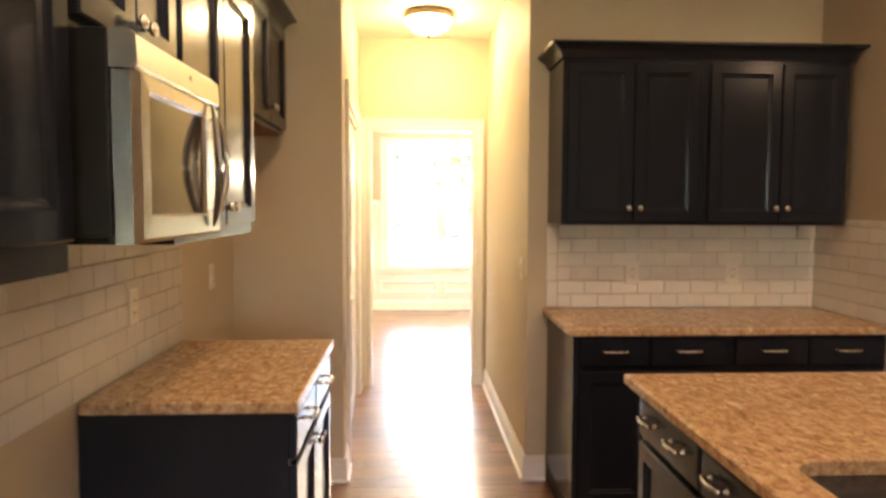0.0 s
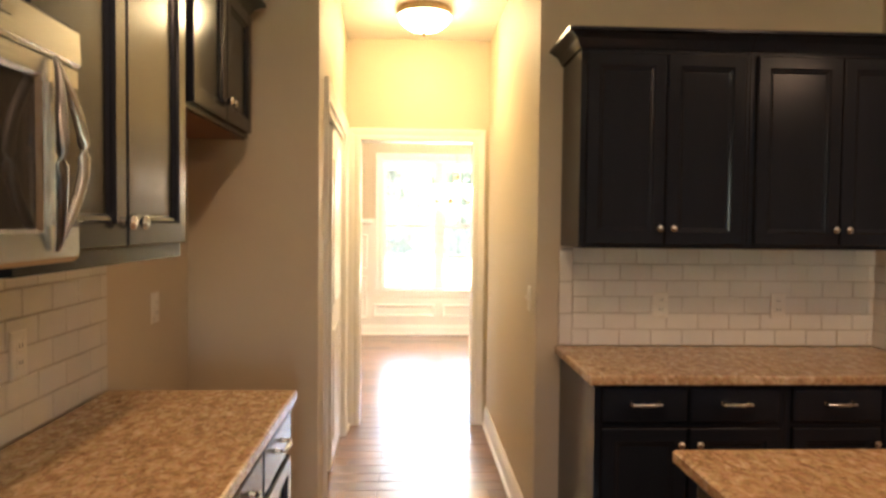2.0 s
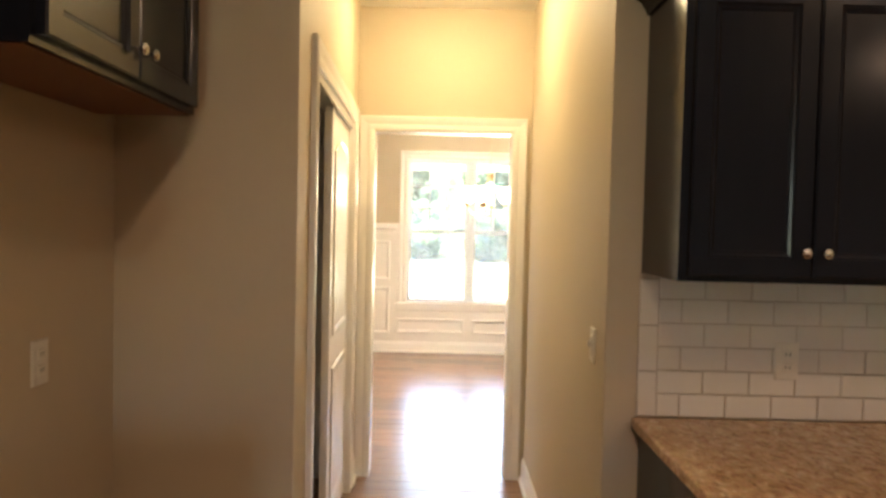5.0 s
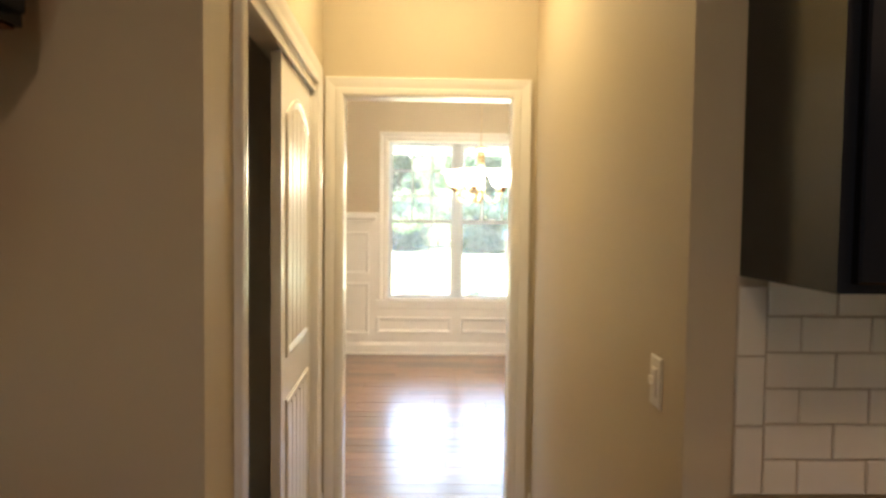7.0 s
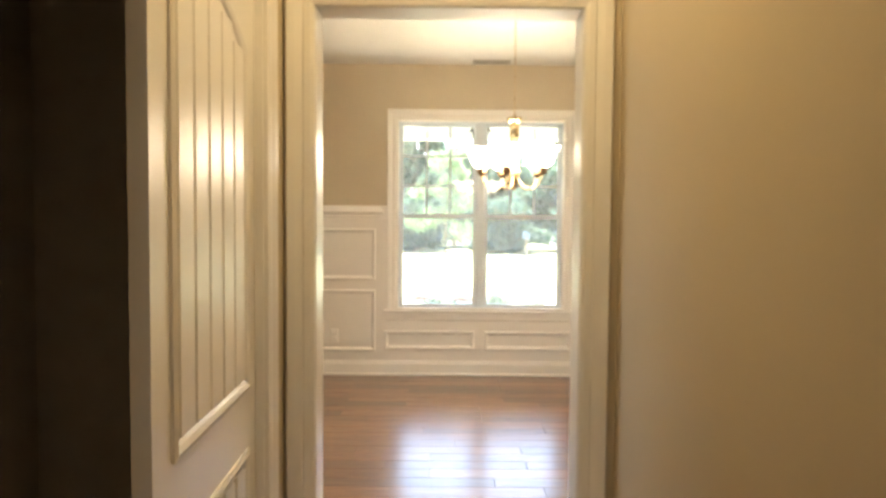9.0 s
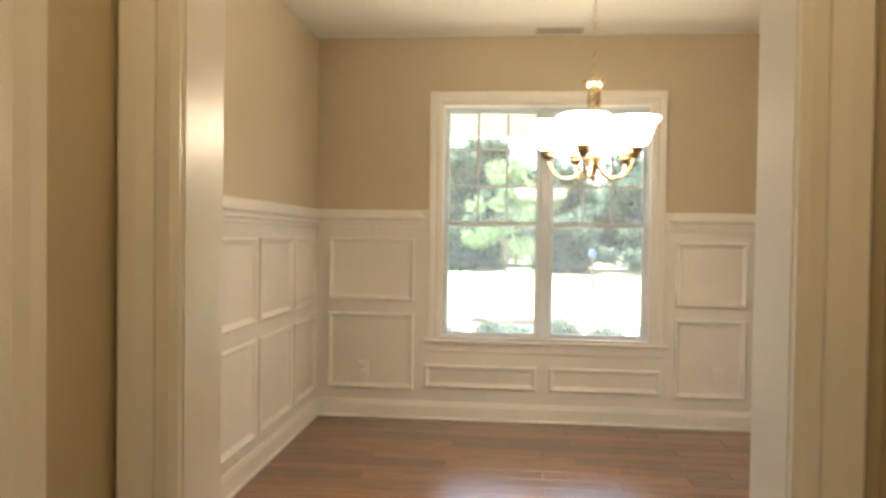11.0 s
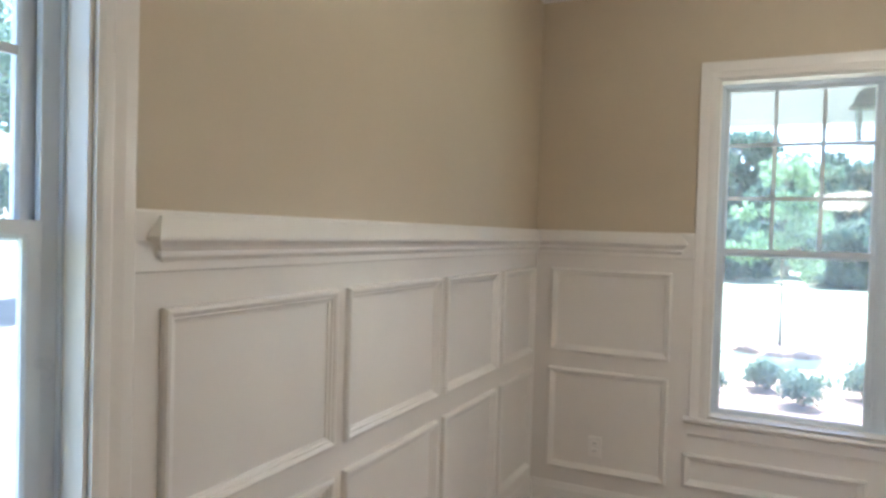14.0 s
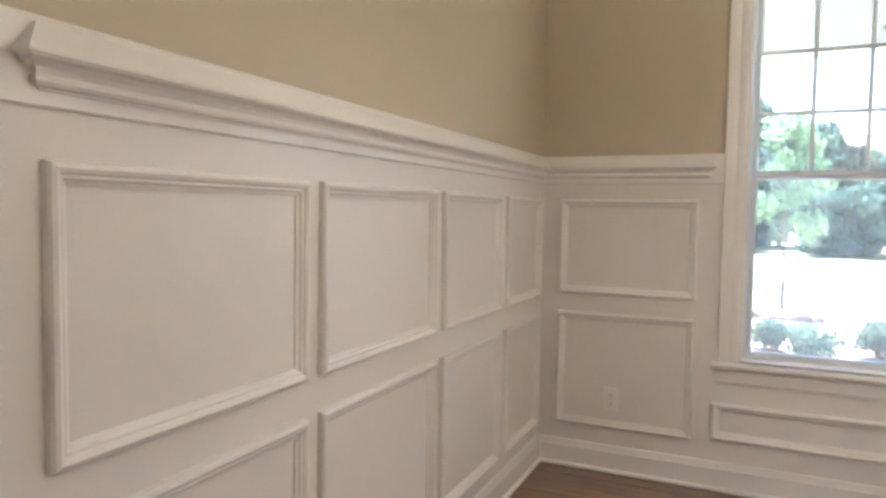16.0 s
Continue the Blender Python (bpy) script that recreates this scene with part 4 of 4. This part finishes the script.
def vent():
    v = thing("ceiling_vent", (0.61, 9.62, H), "beige metal ceiling vent register", "vent")
    x0, x1, y0, y1 = 0.447, 0.773, 9.560, 9.690
    bm = bmesh.new()
    rows = [[Vector((x0 + i, y0 + i, H - d)), Vector((x1 - i, y0 + i, H - d)), Vector((x1 - i, y1 - i, H - d)), Vector((x0 + i, y1 - i, H - d))] for i, d in ((0.0, 0.0), (0.0, 0.003), (0.006, 0.008), (0.020, 0.008), (0.022, 0.002))]
    strip(bm, rows, True)
    part("frame", bm, VENT, v)
    part("backing", abox(x0 + 0.021, x1 - 0.021, y0 + 0.021, y1 - 0.021, H - 0.003, H - 0.001), SLOT, v)
    part("divider", abox(0.604, 0.616, y0 + 0.021, y1 - 0.021, H - 0.008, H - 0.003), VENT, v)
    for k in range(4):
        y = y0 + 0.032 + k * 0.021
        bm = abox(x0 + 0.022, x1 - 0.022, y, y + 0.0022, H - 0.0085, H - 0.003)
        bmesh.ops.rotate(bm, cent=(0.6, y, H - 0.006), matrix=Matrix.Rotation(0.6, 3, "X"), verts=bm.verts)
        part("slat", bm, VENT, v)


vent()

# unseen downlights: the first fits the cast shadows, the others are added fill
for x, y in ((0.20, 1.95), (0.20, 0.25), (2.1, 2.15), (3.4, 0.4), (1.5, -2.0), (0.20, -1.6)):
    l = thing("recessed_light", (x, y, H), "unseen recessed ceiling downlight with white trim ring, placed to light the rooms", "ceiling light", "recessed kitchen lights")
    part("trim_ring", lathe(bmesh.new(), (x, y, H), [(0.098, 0.0), (0.098, -0.004), (0.090, -0.008), (0.078, -0.005), (0.075, -0.002)], 28), TRIM, l, "", True)
    part("lens", lathe(bmesh.new(), (x, y, H), [(0.075, -0.003), (0.03, -0.003), (0.0, -0.003)], 28), CAN, l, "glowing lens")

# ---- outdoors ----
bm = bmesh.new()
rows = []
ys = [-400, -60, -12, -4, 0, 4, 8, 12, 16, 20, 26, 34, 44, 60, 120, 400]
xs = [-400, -120, -50, -24, -14, -8, -4, 0, 4, 8, 14, 24, 50, 120, 400]
for y in ys:
    rows.append([Vector((x, y, -0.42 + 0.05 * math.sin(x * 0.3) * math.cos(y * 0.21) + max(0.0, y - 20) * 0.004)) for x in xs])
strip(bm, rows, False)
structure("ground", bm, LAWN, "sunlit pale lawn")


def patch(name, cx, cy, rx, ry, material, label, z=-0.38, bumps=36):
    rng = random.Random(int(cx * 10 + cy))
    bm = bmesh.new()
    rows = []
    for r, h in ((1.0, -0.05), (0.92, 0.03), (0.6, 0.06), (0.2, 0.07)):
        rows.append([Vector((cx + rx * r * math.cos(k * math.tau / bumps) * (1 + rng.uniform(-0.06, 0.06)), cy + ry * r * math.sin(k * math.tau / bumps) * (1 + rng.uniform(-0.06, 0.06)), z + h + rng.uniform(-0.012, 0.012))) for k in range(bumps)])
    made = strip(bm, rows, True)
    bm.faces.new(made[-1])
    structure(name, bm, material, label)


patch("ground_bed", 0.9, 15.0, 4.5, 1.3, MULCH, "pine straw planting bed")
patch("ground_tree_ring", 0.30, 19.2, 0.85, 0.7, MULCH, "mulch ring under the young tree")
patch("ground_woods", -16.0, 8.0, 13.5, 15.0, LITTER, "brown leaf litter under the side trees", -0.40)


def leaves(bm, rng, centre, spread, count, size):
    """Loose leaf clumps, each a few small bent blades."""
    for _ in range(count):
        d = Vector((rng.gauss(0, 1), rng.gauss(0, 1), rng.gauss(0, 1)))
        d = d.normalized() * (rng.random() ** 0.45)
        p = Vector(centre) + Vector((d.x * spread[0], d.y * spread[1], d.z * spread[2]))
        q = Euler((rng.uniform(0, 6.28), rng.uniform(0, 6.28), rng.uniform(0, 6.28))).to_quaternion()
        s = size * rng.uniform(0.6, 1.4)
        pts = [p + q @ Vector(v) * s for v in ((-0.5, 0, 0), (0, -0.28, 0.10), (0.55, 0, 0), (0, 0.28, 0.10))]
        bm.faces.new([bm.verts.new(v) for v in pts])


def tree(name, at, label, height, crown_r, crown_at, material, seed, clumps=26, per=90, size=0.16, trunk=0.10, group=""):
    rng = random.Random(seed)
    t = thing(name, at, label, "tree", group)
    bm = bmesh.new()
    x, y, z = at
    pts = [(x + rng.uniform(-1, 1) * 0.012 * height * k / 7, y + rng.uniform(-1, 1) * 0.012 * height * k / 7, z - 0.1 + (height * 0.93 + 0.1) * k / 7) for k in range(8)]
    tube(bm, pts, [trunk * (1 - 0.85 * k / 7) for k in range(8)], 9)
    tips = []
    for k in range(9):
        h = crown_at + (height - crown_at) * (k + 0.3) / 10
        g = k * 2.4 + rng.uniform(-0.4, 0.4)
        r = crown_r * rng.uniform(0.6, 1.0) * (1 - 0.55 * k / 9)
        o = Vector((x, y, z + h))
        e = o + Vector((math.cos(g) * r, math.sin(g) * r, rng.uniform(0.1, 0.35) * r))
        tube(bm, [o, (o + e) / 2 + Vector((0, 0, 0.06 * r)), e], [trunk * 0.36, trunk * 0.22, trunk * 0.06], 6)
        tips += [e, (o + e) / 2]
    part("trunk", bm, BARK, t)
    bm = bmesh.new()
    for k in range(clumps):
        c = tips[k % len(tips)] + Vector((rng.uniform(-1, 1), rng.uniform(-1, 1), rng.uniform(-0.7, 0.9))) * crown_r * 0.28
        s = crown_r * rng.uniform(0.20, 0.36)
        leaves(bm, rng, c, (s, s, s * 0.75), per, size)
    part("crown", bm, material, t)
    return t


tree("young_tree", (0.30, 19.2, -0.34), "slender young maple staked in a mulch ring", 3.5, 0.85, 1.3, LEAF_YOUNG, 5, 26, 60, 0.13, 0.035)
kinds = [tree("woodland_tree", (-6.0, 43.0, -0.3), "tall leafy tree in the far tree line", 7.0, 3.0, 1.0, LEAF_DARK, 11, 40, 150, 0.40, 0.22, "far tree line"),
         tree("woodland_tree", (1.0, 46.0, -0.3), "tall leafy tree in the far tree line", 6.0, 2.8, 0.8, LEAF_LIGHT, 12, 40, 150, 0.38, 0.20, "far tree line"),
         tree("woodland_tree", (8.0, 42.0, -0.3), "tall leafy tree in the far tree line", 5.0, 2.6, 0.5, LEAF_DARK, 13, 40, 150, 0.36, 0.20, "far tree line")]
rng = random.Random(3)
kinds.append(tree("woodland_bush", (3.0, 40.0, -0.3), "low dense bush along the wood edge", 2.4, 1.9, 0.2, LEAF_DARK, 14, 44, 130, 0.30, 0.08, "far tree line"))
for k in range(54):
    src = kinds[k % 4]
    x = -32 + k * 1.3 + rng.uniform(-1, 1)
    y = (38 if k % 4 == 3 else rng.choice((41, 45, 49, 54))) + rng.uniform(-1.5, 1.5)
    copy_thing(src, Matrix.Translation((x, y, -0.3)) @ Matrix.Rotation(rng.uniform(0, 6.28), 4, "Z"))
side = tree("side_tree", (-12.5, 9.0, -0.4), "tall leafy tree beside the house", 7.5, 2.6, 1.2, LEAF_LIGHT, 31, 60, 190, 0.17, 0.16, "side trees")
for x, y, s in ((-13.0, 12.5, 0), (-16.0, 6.0, 1), (-14.0, 16.5, 2), (-19.0, 10.0, 0), (-22.0, 15.0, 1), (-20.0, 3.0, 2), (-24.0, 9.0, 1)):
    o = copy_thing(side, Matrix.Translation((x, y, -0.4)) @ Matrix.Rotation(x * 1.7, 4, "Z"))
    tagged(o, "tall leafy tree beside the house", "tree", "side trees")


def shrub(at, r, seed):
    rng = random.Random(seed)
    s = thing("shrub", at, "small rounded boxwood shrub in the mulch bed", "shrub", "shrubs in the front bed")
    x, y, z = at
    bm = bmesh.new()
    for k in range(7):
        g = k * math.tau / 7
        tube(bm, [(x, y, z - 0.02), (x + 0.4 * r * math.cos(g), y + 0.4 * r * math.sin(g), z + 0.5 * r), (x + 0.75 * r * math.cos(g), y + 0.75 * r * math.sin(g), z + r)], [0.010, 0.007, 0.003], 5)
    part("stems", bm, BARK, s)
    bm = bmesh.new()
    for k in range(14):
        c = (x + rng.uniform(-0.6, 0.6) * r, y + rng.uniform(-0.6, 0.6) * r, z + r * rng.uniform(0.45, 1.05))
        leaves(bm, rng, c, (r * 0.48, r * 0.48, r * 0.40), 95, 0.055)
    part("crown", bm, LEAF_BUSH, s)


for k, (x, y, r) in enumerate(((-0.55, 14.7, 0.24), (0.10, 15.2, 0.27), (0.45, 14.5, 0.29), (1.15, 15.2, 0.31), (1.72, 14.8, 0.27), (2.5, 15.2, 0.26))):
    shrub((x, y, -0.31), r, 40 + k)


def mailbox():
    x, y, z = 3.35, 29.0, -0.40
    m = thing("mailbox", (x, y, z), "blue-grey mailbox on a wooden post by the road", "mailbox")
    part("post", abox(x - 0.05, x + 0.05, y - 0.05, y + 0.05, z - 0.05, z + 1.05, bevel=0.008), BARK, m)
    bm = bmesh.new()
    prof = [(-0.11, 0.0), (0.11, 0.0), (0.11, 0.16)] + [(0.11 * math.cos(g), 0.16 + 0.11 * math.sin(g)) for g in (0.5, 1.0, 1.57, 2.1, 2.6)] + [(-0.11, 0.16)]
    made = strip(bm, [[Vector((x + a, y - 0.25, z + 1.05 + b)) for a, b in prof], [Vector((x + a, y + 0.25, z + 1.05 + b)) for a, b in prof]], True)
    bm.faces.new(made[0]), bm.faces.new(made[1])
    part("box", bm, BLUE, m)


mailbox()

# front porch: slab, roof, beam and posts
porch = thing("porch", (0.5, 10.8, -0.42), "white front porch with a beam and boarded ceiling", "porch", "", "structure")
part("slab", abox(-2.1, 3.6, D_FAR + 0.165, 11.75, -0.42, -0.08, bevel=0.01), GROUT, porch)
part("ceiling", abox(-2.1, 3.6, D_FAR + 0.165, 11.9, 2.80, 2.86), VINYL, porch)
part("beam", abox(-2.1, 3.6, 11.50, 11.72, 2.30, 2.80, bevel=0.01), VINYL, porch)
for x in (-1.9, 3.4):
    part("post", abox(x - 0.1, x + 0.1, 11.51, 11.71, -0.08, 2.30, bevel=0.012), VINYL, porch)


def lantern():
    x, y, z = 0.61, 11.28, 2.36
    l = thing("porch_lantern", (x, y, 2.80), "dark iron porch lantern with a domed cap and clear glass", "lantern")
    part("stem", tube(bmesh.new(), [(x, y, 2.80), (x, y, z + 0.15)], 0.006, 8), IRON, l)
    part("cap", lathe(bmesh.new(), (x, y, z), [(0.0, 0.165), (0.012, 0.160), (0.014, 0.138), (0.040, 0.130), (0.070, 0.108), (0.090, 0.070), (0.098, 0.035), (0.122, 0.006), (0.126, 0.0), (0.116, 0.0), (0.090, 0.020), (0.0, 0.030)], 28), IRON, l, "", True)
    g = part("glass", lathe(bmesh.new(), (x, y, z), [(0.086, 0.018), (0.084, -0.120), (0.078, -0.225)], 24), GLASS, l, "clear glass cylinder", True)
    g.visible_shadow = False
    for k in range(4):
        g = radians(45 + 90 * k)
        part("bar", tube(bmesh.new(), [(x + 0.090 * math.cos(g), y + 0.090 * math.sin(g), z + 0.02), (x + 0.083 * math.cos(g), y + 0.083 * math.sin(g), z - 0.225)], 0.003, 6), IRON, l)
    part("base", lathe(bmesh.new(), (x, y, z), [(0.0, -0.222), (0.086, -0.222), (0.092, -0.228), (0.088, -0.236), (0.03, -0.242), (0.0, -0.25)], 24), IRON, l, "", True)


lantern()

# ---- tiles ----
ROW, LEN, JOINT = 0.0723, 0.1408, 0.0034


def tile_mesh(w, h):
    bm = bmesh.new()
    ring(bm, lambda a, b, n: Vector((a, -n, b)), 0, w, 0, h, [(0.0, 0.0), (0.0, 0.004), (0.0016, 0.0058), (0.004, 0.0064)], True)
    bmesh.ops.recalc_face_normals(bm, faces=bm.faces)
    data = bpy.data.meshes.new("tile")
    bm.to_mesh(data)
    bm.free()
    data.materials.append(TILE)
    return data


sizes = {}


def tiled(name, label, put, turn, a0, a1, b0, b1, skip, shift=0.0, flip=False):
    """Running-bond tiles as single pieces on a bed of grout. skip: rectangles left free for cover plates."""
    bed = tagged(finish(name, strip_box(put, a0, a1, b0, b1, 0.0002, 0.0045), GROUT), label, "", "", "structure")
    r = 0
    b = b0 + 0.002
    while b < b1 - 0.012:
        top = min(b + ROW - JOINT, b1)
        a = a0 + (0.0 if r % 2 else -LEN / 2) + shift
        while a < a1 - 0.004:
            lo, hi = max(a, a0), min(a + LEN - JOINT, a1)
            spans = [(lo, hi)]
            for s0, s1, t0, t1 in skip:
                if b < t1 and top > t0:
                    spans = [x for p, q in spans for x in ((p, min(q, s0 - 0.001)), (max(p, s1 + 0.001), q))]
            for p, q in spans:
                if q - p < 0.010:
                    continue
                key = (round(q - p, 3), round(top - b, 3))
                if key not in sizes:
                    sizes[key] = tile_mesh(*key)
                o = new("tile", sizes[key])
                o.parent = bed
                o.matrix_basis = Matrix.Translation(put(q if flip else p, b, 0.0046)) @ Matrix.Rotation(radians(turn), 4, "Z")
            a += LEN
        b += ROW
        r += 1
    return bed


tiled("trim_backsplash_north", "white subway tile backsplash with grey grout", north(FRONT), 0, 0.882, EAST, 0.916, 1.356, [])
bed = tagged(finish("trim_backsplash_edge", strip_box(north(FRONT), 0.822, 0.8815, 0.916, 1.356, 0.0002, 0.0045), GROUT), "upright white tiles at the backsplash's edge", "", "", "structure")
for k in range(4):
    z0, z1 = 0.918 + k * LEN, min(0.918 + (k + 1) * LEN - JOINT, 1.356)
    if z1 - z0 > 0.02:
        o = new("tile", tile_mesh(0.0565, z1 - z0))
        o.parent = bed
        o.matrix_basis = Matrix.Translation((0.823, FRONT - 0.0046, z0))
tiled("trim_backsplash_east", "white subway tile backsplash on the return wall", east(EAST), -90, 3.24, FRONT - 0.012, 0.916, 1.380, [], 0.03, True)
tiled("trim_backsplash_west", "white subway tile backsplash along the range wall", west(WEST), 90, 1.20, 3.050, 0.916, 1.450, [], 0.05)

# ---- floor planks ----
floor = structure("floor", abox(D_WEST - 0.3, 4.7, -4.6, D_FAR + 0.14, -0.42, -0.012), UNDER, "red-brown oak plank floor")
WIDE = 0.127
plank_sizes = {}


def plank_mesh(length):
    if length not in plank_sizes:
        bm = bmesh.new()
        rows = [[Vector((i, i, z)), Vector((length - i, i, z)), Vector((length - i, WIDE - 0.0012 - i, z)), Vector((i, WIDE - 0.0012 - i, z))] for i, z in ((0.0, -0.012), (0.0, -0.0018), (0.0018, 0.0))]
        made = strip(bm, rows, True)
        bm.faces.new(made[-1])
        bmesh.ops.recalc_face_normals(bm, faces=bm.faces)
        data = bpy.data.meshes.new("plank")
        bm.to_mesh(data)
        bm.free()
        data.materials.append(OAK)
        plank_sizes[length] = data
    return plank_sizes[length]


rng = random.Random(21)
rest = bmesh.new()
y = D_FAR
while y > -4.5:
    y -= WIDE
    if y > FAR:
        x0, x1 = D_WEST, D_EAST
    elif y > FRONT + 0.05:
        x0, x1 = -1.0, HALL_R + 0.05
    else:
        x0, x1 = WEST, 4.6
    near = y > 2.6
    x = x0
    while x < x1 - 0.01:
        length = rng.choice((0.6, 0.8, 1.0, 1.2)) if x > x0 else rng.choice((0.25, 0.4, 0.6, 0.8, 1.0))
        if x + length > x1 - 0.15:
            length = round(x1 - x, 4)
        if near and x < 2.3:
            o = new("plank", plank_mesh(round(length - 0.001, 4)))
            o.parent = floor
            o.location = (x, y, rng.uniform(-0.0004, 0.0004))
        else:
            box(rest, x, x + length - 0.0012, y, y + WIDE - 0.0012, -0.012, 0.0)
        x += length
p = finish("plank_field", rest, OAK, floor)
tagged(p, kind="stuff")
